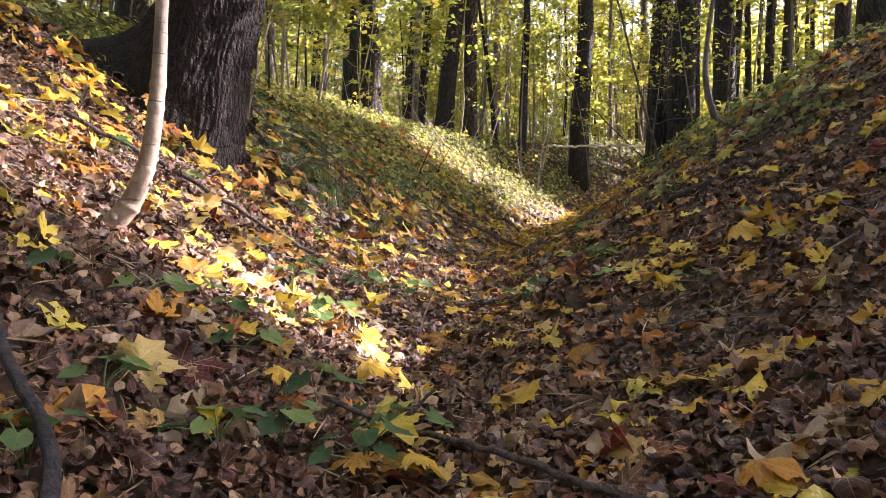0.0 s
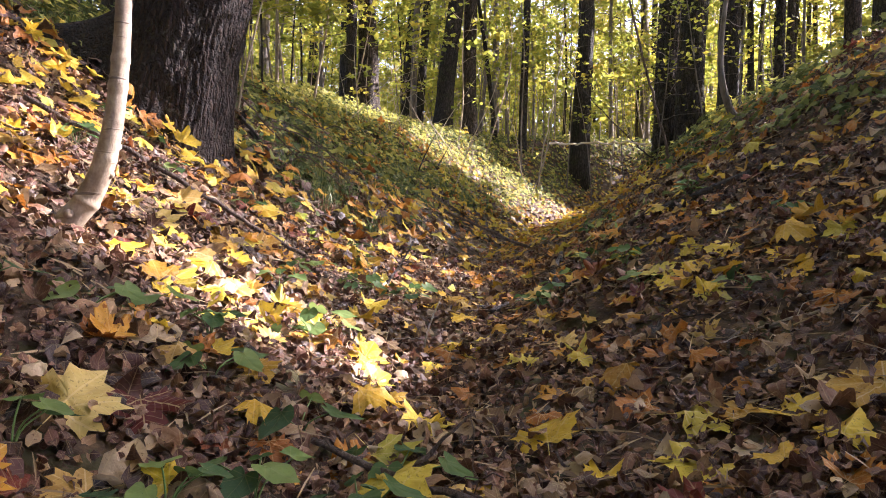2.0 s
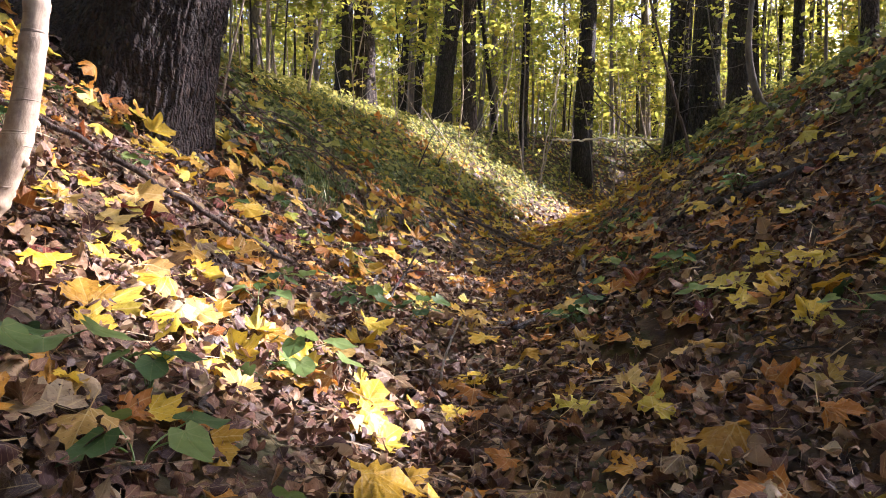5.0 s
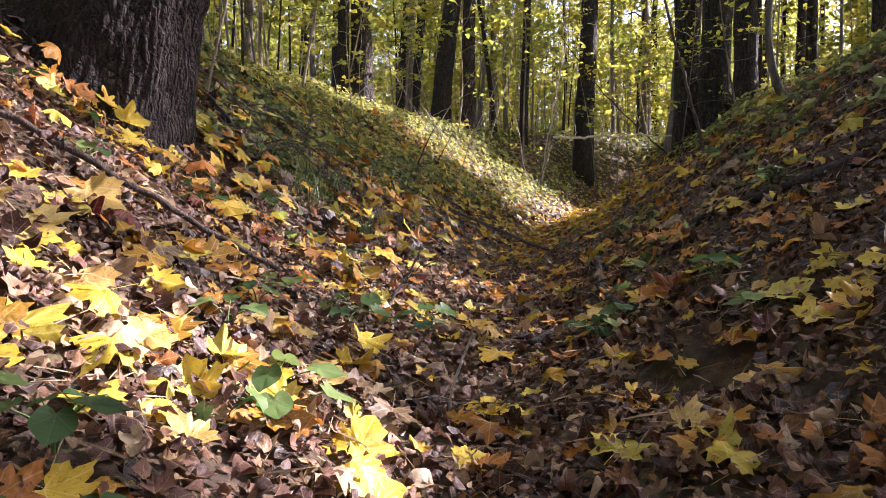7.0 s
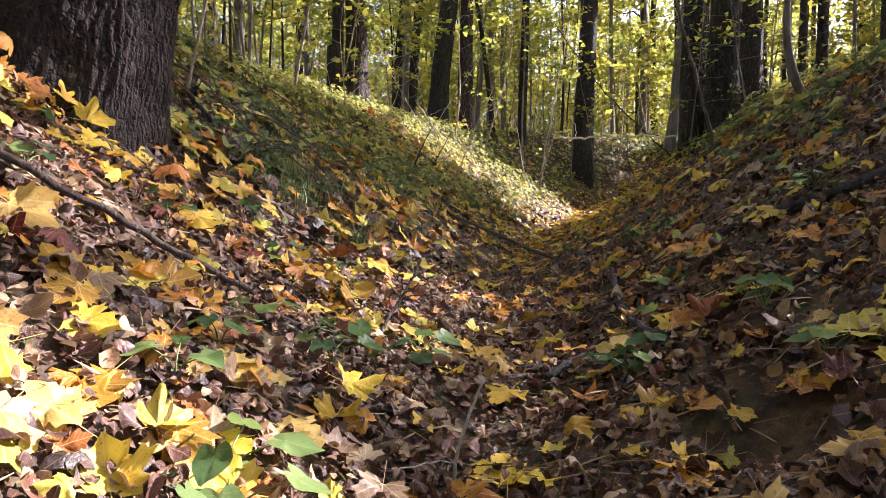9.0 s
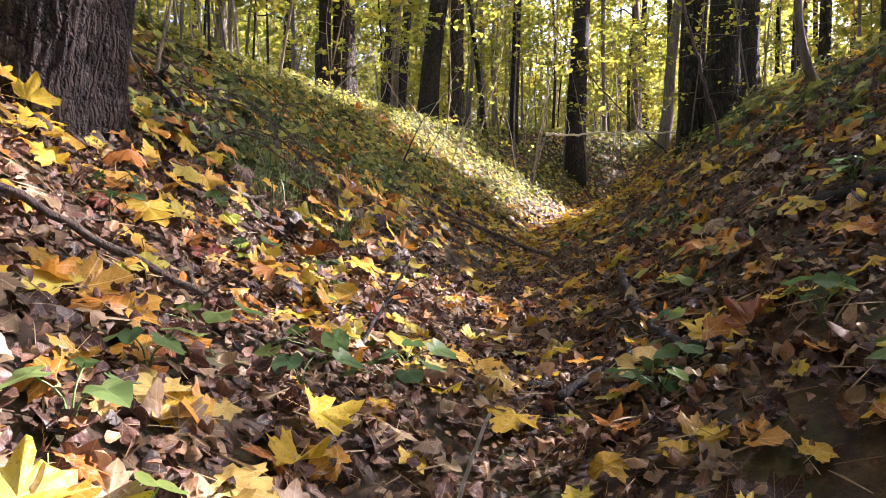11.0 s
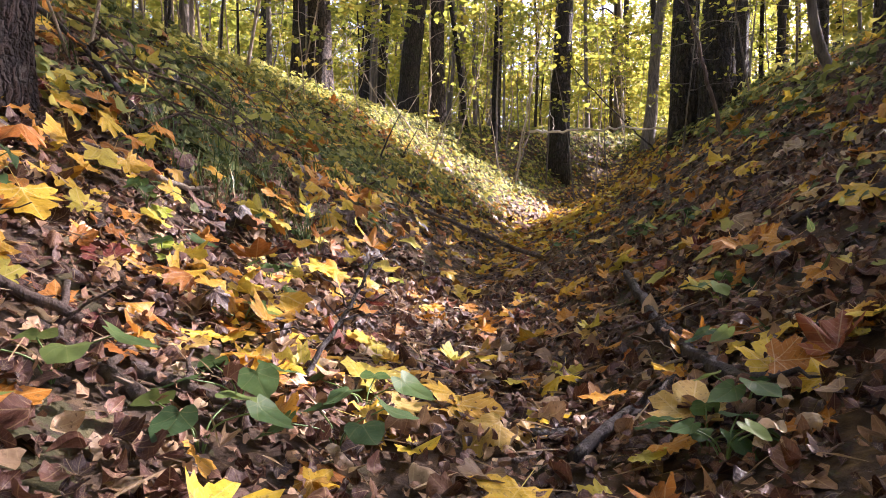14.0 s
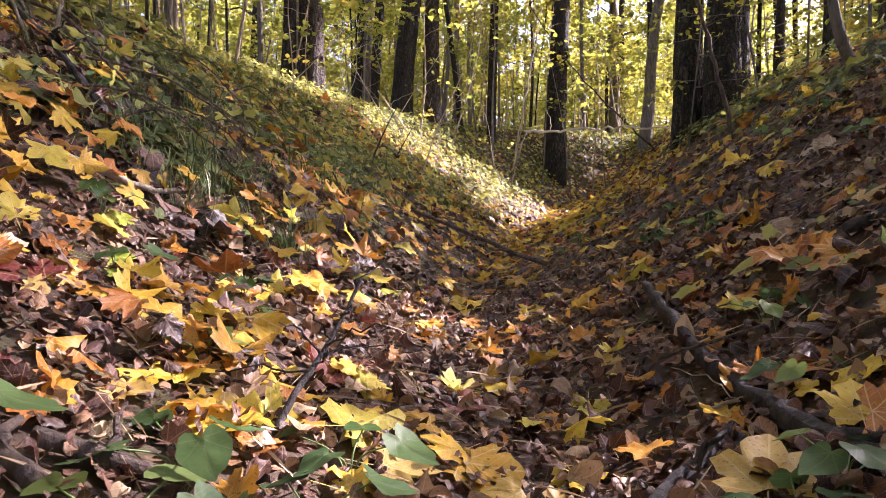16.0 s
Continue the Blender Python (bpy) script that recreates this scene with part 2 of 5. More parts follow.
def ground_smooth(x, y):
    """A gully that climbs away from the viewer, bends to the right and runs out in rising forest floor."""
    x, y = np.asarray(x, float), np.clip(np.asarray(y, float), -6, 60)
    near, mid = np.clip(y - 4, 0, 8), np.clip(y, 0, 12) - 4
    floor = -0.264 + 0.0699 * y + 0.0029 * np.clip(y - 4, 0, 20) ** 2
    head = np.clip(y, 0, 24) - 17.5
    floor = floor + 0.19 * (head + np.sqrt(head * head + 2.0)) - 0.01
    s = x - gully_axis(y)
    wl, wr = np.maximum(0.4465 - 0.1509 * near, 0.05), 0.3654 + 0.2749 * near
    left = (0.6897 - 0.0062 * mid) * (np.sqrt(s * s + wl * wl) - wl)
    right = (0.6948 + 0.1299 * mid) * (np.sqrt(s * s + wr * wr) - wr)
    rise = np.where(s < 0, left, right)
    most = np.where(s < 0, 2.6, 2.6 - 0.7 * np.clip((y - 4.5) / 2.0, 0, 1))
    z = floor + rise / (1 + (rise / most) ** 4) ** 0.25
    # the banks level off into flat forest floor
    top = 3.05 + 0.7 * np.clip((x - 0.5) / 4.5, 0, 1) + 0.25 * np.clip((-x - 3) / 3, 0, 1)
    z = z - 0.10 * np.exp(-((x - 0.53) / 0.13) ** 2 - ((y - 2.72) / 0.14) ** 2)
    z = z - 0.025 * np.exp(-((x + 0.93) / 0.16) ** 2 - ((y - 2.12) / 0.2) ** 2) - 0.12 * np.exp(-((x - 2.34) / 0.35) ** 2 - ((y - 5.9) / 0.5) ** 2)
    z = z - 0.10 * np.exp(-((x + 1.27) / 0.30) ** 2 - ((y - 4.0) / 0.42) ** 2)
    z = z - 0.06 * np.exp(-((x + 0.62) / 0.34) ** 2 - ((y - 4.25) / 0.6) ** 2) - 0.045 * np.exp(-((x - 0.68) / 0.42) ** 2 - ((y - 1.9) / 0.55) ** 2)
    return -0.16 * np.logaddexp(-z / 0.16, -top / 0.16)


def ground_z(x, y):
    fade = np.exp(-np.abs(np.asarray(y, float) - 4) / 14.0)
    return ground_smooth(x, y) + 0.03 * vnoise(x, y, 0.55, 3) + 0.018 * vnoise(x, y, 0.17, 5) * fade + 0.05 * vnoise(x, y, 2.2, 8) * np.clip((np.abs(np.asarray(y, float)) - 5) / 4, 0, 1)


def ground_normal(x, y):
    d = 0.05
    gx = (ground_z(x + d, y) - ground_z(x - d, y)) / (2 * d)
    gy = (ground_z(x, y + d) - ground_z(x, y - d)) / (2 * d)
    n = np.stack([-gx, -gy, np.ones_like(gx)], -1)
    return n / np.linalg.norm(n, axis=-1, keepdims=True)


# ---- mesh helpers ----
def mesh_from(name, verts, tris, uvs=None, smooth=True, material=None):
    """A mesh from arrays of corners and triangles (or quads); uvs are one a corner of the mesh."""
    verts, tris = np.asarray(verts, np.float32), np.asarray(tris, np.int32)
    k = tris.shape[1]
    me = bpy.data.meshes.new(name)
    me.vertices.add(len(verts))
    me.vertices.foreach_set("co", verts.ravel())
    me.loops.add(tris.size)
    me.loops.foreach_set("vertex_index", tris.ravel())
    me.polygons.add(len(tris))
    me.polygons.foreach_set("loop_start", np.arange(0, tris.size, k, dtype=np.int32))
    me.polygons.foreach_set("use_smooth", np.full(len(tris), smooth))
    if uvs is not None:
        layer = me.uv_layers.new(name="UVMap")
        layer.data.foreach_set("uv", np.asarray(uvs, np.float32)[tris.ravel()].ravel())
    me.update(calc_edges=True)
    me.validate()
    if material is not None:
        me.materials.append(material)
    return me


def part_mesh(name, me, parent, label=""):
    ob = new(name, me)
    ob.parent = parent
    return tagged(ob, label)


def thing(name, label, category, group="", kind="", at=(0, 0, 0)):
    ob = tagged(new(name), label, category, group, kind)
    ob.location = at
    return ob


def tube(points, radii, sides=8, rough=0.0, seed=1, cap=True, flutes=0.0):
    """Corners and quads of a tapered, slightly uneven stem along points."""
    p, r = np.asarray(points, float), np.asarray(radii, float)
    tang = np.gradient(p, axis=0)
    tang /= np.linalg.norm(tang, axis=1, keepdims=True) + 1e-9
    ref = np.array([0.31, 0.95, 0.02]) if abs(tang[0, 2]) > 0.6 else np.array([0.05, 0.1, 1.0])
    a = np.cross(tang, ref)
    a /= np.linalg.norm(a, axis=1, keepdims=True) + 1e-9
    b = np.cross(tang, a)
    th = np.linspace(0, 2 * np.pi, sides, endpoint=False)
    rr = r[:, None] * np.ones(sides)
    if rough:
        run = np.r_[0, np.cumsum(np.linalg.norm(np.diff(p, axis=0), axis=1))]
        s, c = np.meshgrid(run, th, indexing="ij")
        rr = rr * (1 + rough * vnoise(np.sin(c) * 2 + seed, s * 1.5 + np.cos(c) * 2, 0.8, seed))
    v = (p[:, None] + rr[..., None] * (np.cos(th)[None, :, None] * a[:, None] + np.sin(th)[None, :, None] * b[:, None])).reshape(-1, 3)
    n, k = len(p), sides
    i, j = np.meshgrid(np.arange(n - 1), np.arange(k), indexing="ij")
    q = np.stack([i * k + j, i * k + (j + 1) % k, (i + 1) * k + (j + 1) % k, (i + 1) * k + j], -1).reshape(-1, 4)
    if cap:
        # close both ends with a point
        v = np.vstack([v, p[0], p[-1]])
        j = np.arange(k)
        q = np.vstack([q, np.stack([(j + 1) % k, j, np.full(k, n * k), np.full(k, n * k)], -1)])
        top = (n - 1) * k
        q = np.vstack([q, np.stack([top + j, top + (j + 1) % k, np.full(k, n * k + 1), np.full(k, n * k + 1)], -1)])
    return v, q


def join(pieces):
    verts, faces, n = [], [], 0
    for v, f in pieces:
        verts.append(v)
        faces.append(np.asarray(f) + n)
        n += len(v)
    return np.vstack(verts), np.vstack(faces)


def quads_to_tris(q):
    t = np.vstack([q[:, [0, 1, 2]], q[:, [0, 2, 3]]])
    return t[(t[:, 0] != t[:, 1]) & (t[:, 1] != t[:, 2]) & (t[:, 0] != t[:, 2])]


def stem_mesh(name, pieces, material):
    v, q = join(pieces)
    return mesh_from(name, v, quads_to_tris(q), None, True, material)


def bend_path(points, n=12, wobble=0.0, seed=0):
    """A smooth line through a few points (Catmull-Rom), with a little wobble."""
    p = np.asarray(points, float)
    p = np.vstack([2 * p[0] - p[1], p, 2 * p[-1] - p[-2]])
    out = []
    for k in range(1, len(p) - 2):
        for t in np.linspace(0, 1, n, endpoint=k == len(p) - 3):
            a, b, c, d = p[k - 1], p[k], p[k + 1], p[k + 2]
            out.append(0.5 * (2 * b + (c - a) * t + (2 * a - 5 * b + 4 * c - d) * t * t + (3 * b - a - 3 * c + d) * t ** 3))
    out = np.array(out)
    if wobble:
        rng = np.random.default_rng(seed)
        w = rng.normal(0, wobble, out.shape)
        w[0] = w[-1] = 0
        out += w
    return out


# ---- leaf shapes: flat outlines, curled in many ways ----
MAPLE = [(0.04, -0.01), (0.15, -0.12), (0.28, -0.12), (0.40, -0.17), (0.42, -0.05), (0.53, 0.0), (0.45, 0.09), (0.40, 0.15), (0.48, 0.20), (0.53, 0.30),
         (0.63, 0.41), (0.50, 0.42), (0.45, 0.52), (0.36, 0.46), (0.26, 0.44), (0.29, 0.54), (0.31, 0.63), (0.20, 0.67), (0.12, 0.78)]
OVAL_FINE = [(0.03, -0.02), (0.15, 0.0), (0.27, 0.10), (0.34, 0.24), (0.35, 0.38), (0.30, 0.53), (0.20, 0.68), (0.09, 0.80)]
OVAL = [(0.04, -0.02), (0.22, 0.06), (0.35, 0.26), (0.34, 0.48), (0.19, 0.7)]
HEART = [(0.09, -0.12), (0.20, -0.17), (0.30, -0.10), (0.37, 0.04), (0.40, 0.18), (0.37, 0.34), (0.30, 0.52), (0.18, 0.72), (0.07, 0.86)]


def leaf_shape(half, tip, curl, rng, rings=1, stalk=0.0, torn=0.04, crumple=0.0, deep=1.0):
    """Corners, triangles and uvs of one leaf of unit width, in its own curl."""
    rim = [(0, -0.01), *half, (0, tip), *[(-x, y) for x, y in reversed(half)]]
    rim = np.array(rim) * (1 + np.clip(rng.normal(0, torn, (len(rim), 1)), -0.3, 0.2))
    mid = np.array([0, 0.1 * tip + 0.06])
    k = len(rim)
    pts, tris = [mid], []
    for ring in range(1, rings + 1):
        pts.extend(mid + (rim - mid) * ring / rings)
    pts = np.array(pts)
    j = np.arange(k)
    tris.append(np.stack([np.zeros(k, int), 1 + j, 1 + (j + 1) % k], -1))
    for ring in range(1, rings):
        a, b = 1 + (ring - 1) * k, 1 + ring * k
        tris.append(np.stack([a + j, b + j, b + (j + 1) % k], -1))
        tris.append(np.stack([a + j, b + (j + 1) % k, a + (j + 1) % k], -1))
    tris = np.vstack(tris)
    x, y = pts[:, 0], pts[:, 1] - mid[1]
    r, th = np.hypot(x, y), np.arctan2(x, y)
    z = curl * (rng.normal(0.25, 0.5) * r * r + rng.normal(0.05, 0.25) * np.abs(x) + 0.28 * r * np.sin(th * rng.integers(2, 4) + rng.uniform(0, 6)))
    z = z + curl * 0.10 * r * np.sin(5 * th + rng.uniform(0, 6)) + curl * rng.normal(0, 0.5) * np.maximum(y - 0.2, 0) ** 2
    z = z * min(deep, deep * (0.16 + 0.12 * min(curl, 1.0)) / (np.ptp(z) + 1e-6))
    z = z + rng.normal(0, crumple, len(z)) * (0.4 + r)
    out = np.stack([x, y, z], -1)
    if curl > 0.6:
        # roll round one axis, as dry leaves do
        a = rng.uniform(0, np.pi)
        d = x * np.cos(a) + y * np.sin(a)
        big = rng.uniform(0.35, 0.8) / curl
        shift = big * np.sin(d / big) - d
        out[:, 0] += shift * np.cos(a)
        out[:, 1] += shift * np.sin(a)
        out[:, 2] += big * (1 - np.cos(d / big))
        if rng.random() < 0.5:
            # lying as a dome, rim down
            out[:, 2] = -out[:, 2]
            out[:, 2] -= 0.7 * out[:, 2].min()
    uv = pts.copy()
    if stalk:
        n = len(out)
        s = np.array([[-0.008, -mid[1], 0], [0.008, -mid[1], 0], [0.02, -mid[1] - stalk, 0.06], [0.008, -mid[1] - stalk, 0.06]])
        out, uv = np.vstack([out, s]), np.vstack([uv, np.zeros((4, 2))])
        tris = np.vstack([tris, [[n, n + 1, n + 2], [n, n + 2, n + 3]]])
    return out, tris, uv


def scatter_arrays(shapes, pos, size, normal, tilt, rng):
    """Copies of the shapes at pos, turned at random about the given normals and tipped by tilt (radians, spread)."""
    n = len(pos)
    axis = rng.normal(0, 1, (n, 3))
    nn = normal + np.tan(np.clip(rng.normal(0, 1, (n, 1)) * tilt, -1.3, 1.3)) * np.cross(normal, axis) / np.linalg.norm(axis, axis=1, keepdims=True)
    nn /= np.linalg.norm(nn, axis=1, keepdims=True)
    t = np.cross(nn, rng.normal(0, 1, (n, 3)))
    t /= np.linalg.norm(t, axis=1, keepdims=True)
    b = np.cross(nn, t)
    which = rng.integers(0, len(shapes), n)
    verts, tris, uvs, total = [], [], [], 0
    for k, (v, f, uv) in enumerate(shapes):
        m = which == k
        c = int(m.sum())
        if not c:
            continue
        w = (t[m][:, None] * v[None, :, 0:1] + b[m][:, None] * v[None, :, 1:2] + nn[m][:, None] * v[None, :, 2:3]) * np.reshape(size[m], (-1, 1, 1)) + pos[m][:, None]
        verts.append(w.reshape(-1, 3))
        tris.append((f[None] + (np.arange(c) * len(v))[:, None, None]).reshape(-1, 3) + total)
        uvs.append(np.tile(uv, (c, 1)))
        total += c * len(v)
    return np.vstack(verts), np.vstack(tris), np.vstack(uvs)


def scatter(name, shapes, pos, size, normal, tilt, material, rng):
    v, f, uv = scatter_arrays(shapes, pos, size, normal, tilt, rng)
    return mesh_from(name, v, f, uv, True, material)


# ---- the ground, one sheet to the horizon ----
def spaced(lo, hi, fine, reach):
    mid = np.arange(lo, hi, fine)
    far = np.cumsum(np.geomspace(0.3, reach / 6, 32))
    far *= reach / far[-1]
    return np.r_[lo - far[::-1], mid, hi + far]


gx = spaced(-9.0, 12.0, 21.0, 220)
gx = np.r_[gx[gx < -9.01], np.arange(-9, -3.2, 0.2), np.arange(-3.2, 4.2, 0.07), np.arange(4.2, 12.0, 0.2), gx[gx > 11.99]]
gy = spaced(-0.6, 27.0, 27.6, 240)
gy = np.r_[gy[gy < -0.61], np.arange(-0.6, 9.5, 0.07), np.arange(9.5, 27.0, 0.18), gy[gy > 26.9]]
GX, GY = np.meshgrid(gx, gy)
gv = np.stack([GX, GY, ground_z(GX, GY)], -1).reshape(-1, 3)
nx, ny = len(gx), len(gy)
gi, gj = np.meshgrid(np.arange(ny - 1), np.arange(nx - 1), indexing="ij")
gq = np.stack([gi * nx + gj, gi * nx + gj + 1, (gi + 1) * nx + gj + 1, (gi + 1) * nx + gj], -1).reshape(-1, 4)
ground = tagged(new("ground", mesh_from("ground", gv, gq, None, True, M_GROUND)), "dark forest soil of a leaf-strewn gully", "ground", kind="structure")


# ---- fallen leaves ----
rng = np.random.default_rng(7)
CURLED = [leaf_shape(OVAL_FINE, 0.9, rng.uniform(0.9, 2.0), rng, 2, 0, 0.03, 0.014) for _ in range(22)] + [leaf_shape(MAPLE[1::2], 0.86, rng.uniform(0.7, 1.5), rng, 2, 0, 0.08, 0.03) for _ in range(4)]
CRUMPLED = [leaf_shape(OVAL, 0.86, rng.uniform(0.8, 1.6), rng, 1, 0, 0.07, 0.035) for _ in range(18)] + [leaf_shape(MAPLE[1::2], 0.86, rng.uniform(0.7, 1.3), rng, 1, 0, 0.1, 0.07) for _ in range(2)]
for k, (v, f, uv) in enumerate(CURLED):
    # every third one is folded along its midrib or rolled up lengthways
    if k % 3 == 0:
        fold = rng.uniform(0.6, 1.3)
        v[:, 2] += fold * np.abs(v[:, 0]) - 0.1
        v[:, 0] *= rng.uniform(0.35, 0.65)
SHRIVELLED = [leaf_shape(OVAL, 0.86, rng.uniform(0.9, 2.2), rng, 1, 0, 0.08, 0.03) for _ in range(16)]
FLAT_MAPLE = [leaf_shape(MAPLE, 0.9, rng.uniform(0.3, 0.95), rng, 1, 0.5, 0.05, 0.03) for _ in range(16)]
ROUGH_LEAF = [leaf_shape([(0.3, 0.0), (0.5, 0.35), (0.2, 0.45)], 0.8, rng.uniform(0.5, 1.2), rng, 1) for _ in range(6)]


def simple_leaf(rng, corners):
    """A folded leaf of few triangles, for foliage well off."""
    half = {4: [(0.36, 0.36)], 6: [(0.40, 0.10), (0.34, 0.48)]}[corners]
    fold = rng.uniform(0.02, 0.2)
    v = [(0, 0, 0)] + [(x, y, fold) for x, y in half] + [(0, 0.92, rng.uniform(-0.15, 0.05))] + [(-x, y, fold) for x, y in reversed(half)]
    v = np.array(v) - [0, 0.4, 0]
    f = [[0, 1, 2], [0, 2, 3]] if corners == 4 else [[0, 1, 2], [0, 2, 3], [0, 3, 4], [0, 4, 5]]
    return v, np.array(f), v[:, :2].copy()


def strewn(n, x0, x1, y0, y1, power=1.0):
    x, y = rng.uniform(x0, x1, n), y0 + (y1 - y0) * rng.uniform(0, 1, n) ** power
    return x + gully_axis(y) - 0.1, y


def green_bank(x, y):
    """How far herbs take the place of bare litter: the upper left bank, the gully's head, the right bank's crest."""
    s = x - gully_axis(y)
    rim = 0.3 * np.clip((y - 8) / 3, 0, 1)
    left = np.clip((-s - 0.4 + rim) / 0.6, 0, 1) * np.clip((y - 3.8) / 1.8, 0, 1)
    head = np.clip((y - 19.0) / 2.0, 0, 1) * 0.8
    right = np.clip((s - 1.45) / 0.5, 0, 1) * np.clip((y - 3.2) / 1.4, 0, 1) * np.clip((10.5 - y) / 2.5, 0, 1) * 0.6
    patch = np.clip(0.55 + 0.9 * vnoise(x, y, 0.7, 21), 0, 1)
    near = 0.36 + 0.6 * np.clip((y - 5.5) / 4.5, 0, 1)
    # a shelf beside the old tree, and a low tangle of herbs on the shaded bank
    shelf = np.clip((-s - 1.95) / 0.25, 0, 1) * np.clip((y - 3.9) / 0.4, 0, 1) * 0.9
    tangle = 0.5 * np.exp(-((x - 1.02) / 0.30) ** 2 - ((y - 3.95) / 0.40) ** 2)
    return np.clip(np.maximum(np.maximum(np.maximum(left, head), right) * (0.35 + 0.65 * patch) * near, np.maximum(shelf, tangle)), 0, 1)


def lay(name, shapes, x, y, size, lift, tilt, material, label, category="fallen leaves"):
    # a dark hollow on the floor that few leaves fill
    full = (((x - 0.53) / 0.15) ** 2 + ((y - 2.72) / 0.16) ** 2 > 1) | (np.sin(x * 937 + y * 571) > 0.6)
    x, y, size, lift = x[full], y[full], size[full], lift[full]
    pos = np.stack([x, y, ground_z(x, y) + lift], -1)
    me = scatter(name, shapes, pos, size, ground_normal(x, y), tilt, material, rng)
    return tagged(new(name, me), label, category, kind="stuff")


def thin(x, y, keep):
    m = rng.uniform(0, 1, len(x)) < keep
    return x[m], y[m]


x, y = strewn(21000, -3.6, 3.9, -0.2, 10.0, 1.0)
x, y = thin(x, y, 1 - 0.7 * green_bank(x, y))
lay("brown_leaf_litter", CRUMPLED, x, y, rng.uniform(0.026, 0.056, len(x)) * rng.uniform(0.8, 1.25, len(x)), rng.uniform(0.0, 0.02, len(x)), 0.3, M_UNDER,
    "dull brown curled dead leaves covering the soil")
y = 0.9 + 4.8 * rng.uniform(0, 1, 11500) ** 1.0
x = rng.uniform(-0.66, 0.72, len(y)) * (y + 0.3)
lay("small_leaf_litter", CURLED, x, y, rng.uniform(0.022, 0.056, len(x)) * rng.uniform(0.75, 1.3, len(x)), rng.uniform(0.004, 0.034, len(x)), 0.52, M_BROWN, "small curled brown leaves on the gully floor")
y = 0.9 + 4.8 * rng.uniform(0, 1, 16000)
x = rng.uniform(-0.66, 0.72, len(y)) * (y + 0.3)
lay("shrivelled_leaf_litter", SHRIVELLED, x, y, rng.uniform(0.012, 0.032, len(x)), rng.uniform(0.014, 0.042, len(x)), 0.6, M_BROWN, "tiny shrivelled brown leaves on the gully floor")
x, y = strewn(1250, -3.4, 3.6, -0.2, 10.0)
x, y = thin(x, y, 1 - 0.55 * green_bank(x, y))
x, y = thin(x, y, 0.45 + 0.55 * (vnoise(x, y, 0.5, 11) > -0.2))
lay("yellow_leaf_litter", FLAT_MAPLE, x, y, np.clip(rng.normal(0.085, 0.023, len(x)), 0.04, 0.135), rng.uniform(0.022, 0.045, len(x)), 0.25, M_YELLOW,
    "yellow maple leaves strewn over brown litter")
x, y = strewn(1100, -3.4, 3.6, -0.2, 10.0)
x, y = thin(x, y, 1 - 0.55 * green_bank(x, y))
lay("orange_leaf_litter", FLAT_MAPLE, x, y, np.clip(rng.normal(0.066, 0.018, len(x)), 0.03, 0.11), rng.uniform(0.018, 0.04, len(x)), 0.28, M_ORANGE,
    "orange maple leaves strewn over brown litter")
x, y = strewn(220, -3.4, 3.4, 0.2, 10.0)
lay("red_leaf_litter", FLAT_MAPLE, x, y, rng.uniform(0.05, 0.11, len(x)), rng.uniform(0.01, 0.035, len(x)), 0.4, M_RED, "dark red maple leaves among brown litter")
x, y = strewn(2600, -3.0, 3.2, 0.4, 9.0, 1.2)
lay("pale_leaf_litter", CURLED, x, y, rng.uniform(0.03, 0.07, len(x)), rng.uniform(0.012, 0.04, len(x)), 0.45, M_PALE,
    "pale tan dry leaves among brown litter")
x, y = strewn(900, -2.6, 2.6, 2.4, 10.0, 1.1)
x, y = thin(x, y, (1 - 0.9 * green_bank(x, y)) * np.clip(0.45 + 1.2 * vnoise(x, y, 0.45, 33), 0.05, 1))
lay("yellow_leaf_litter", FLAT_MAPLE, x, y, np.clip(rng.normal(0.056, 0.015, len(x)), 0.03, 0.09), rng.uniform(0.02, 0.045, len(x)), 0.4, M_YELLOW, "small yellow leaves strewn up the gully")
x, y = strewn(1300, -2.6, 2.6, 2.4, 10.0, 1.1)
x, y = thin(x, y, (1 - 0.9 * green_bank(x, y)) * np.clip(0.45 + 1.2 * vnoise(x, y, 0.45, 41), 0.05, 1))
lay("orange_leaf_litter", FLAT_MAPLE, x, y, np.clip(rng.normal(0.055, 0.015, len(x)), 0.03, 0.09), rng.uniform(0.02, 0.045, len(x)), 0.4, M_ORANGE, "small rust-orange leaves strewn up the gully")
# farther up the gully, where single leaves are small to the eye
CRUMB = [simple_leaf(rng, 4) for _ in range(5)]
TWO_FACE = [simple_leaf(rng, 6) for _ in range(5)]
x, y = strewn(34000, -2.2, 2.4, 0.5, 6.5, 1.3)
lay("leaf_crumbs", CRUMB, x, y, rng.uniform(0.009, 0.028, len(x)), rng.uniform(0.006, 0.036, len(x)), 0.5, M_BROWN, "small broken bits of dead leaves")
x, y = strewn(4500, -2.2, 2.4, 0.5, 7.0, 1.3)
STRAW = [(np.array([[-0.5, 0, 0], [0.5, 0.03, 0.04], [0.5, 0.045, 0.04], [-0.1, 0.028, 0.06], [-0.5, 0.018, 0]]), np.array([[0, 1, 2], [0, 2, 3], [0, 3, 4]]), np.zeros((5, 2)))]
lay("dry_leaf_stalks", STRAW, x, y, rng.uniform(0.04, 0.11, len(x)), rng.uniform(0.015, 0.045, len(x)), 0.3, M_PALE, "thin dry leaf stalks lying on the litter")
x, y = strewn(18000, -5.5, 5.5, 9.6, 25.0, 1.1)
x, y = thin(x, y, 1 - 0.85 * green_bank(x, y))
lay("far_brown_litter", TWO_FACE, x, y, rng.uniform(0.07, 0.13, len(x)), rng.uniform(0.0, 0.03, len(x)), 0.5, M_BROWN, "brown dead leaves covering the gully's upper end")
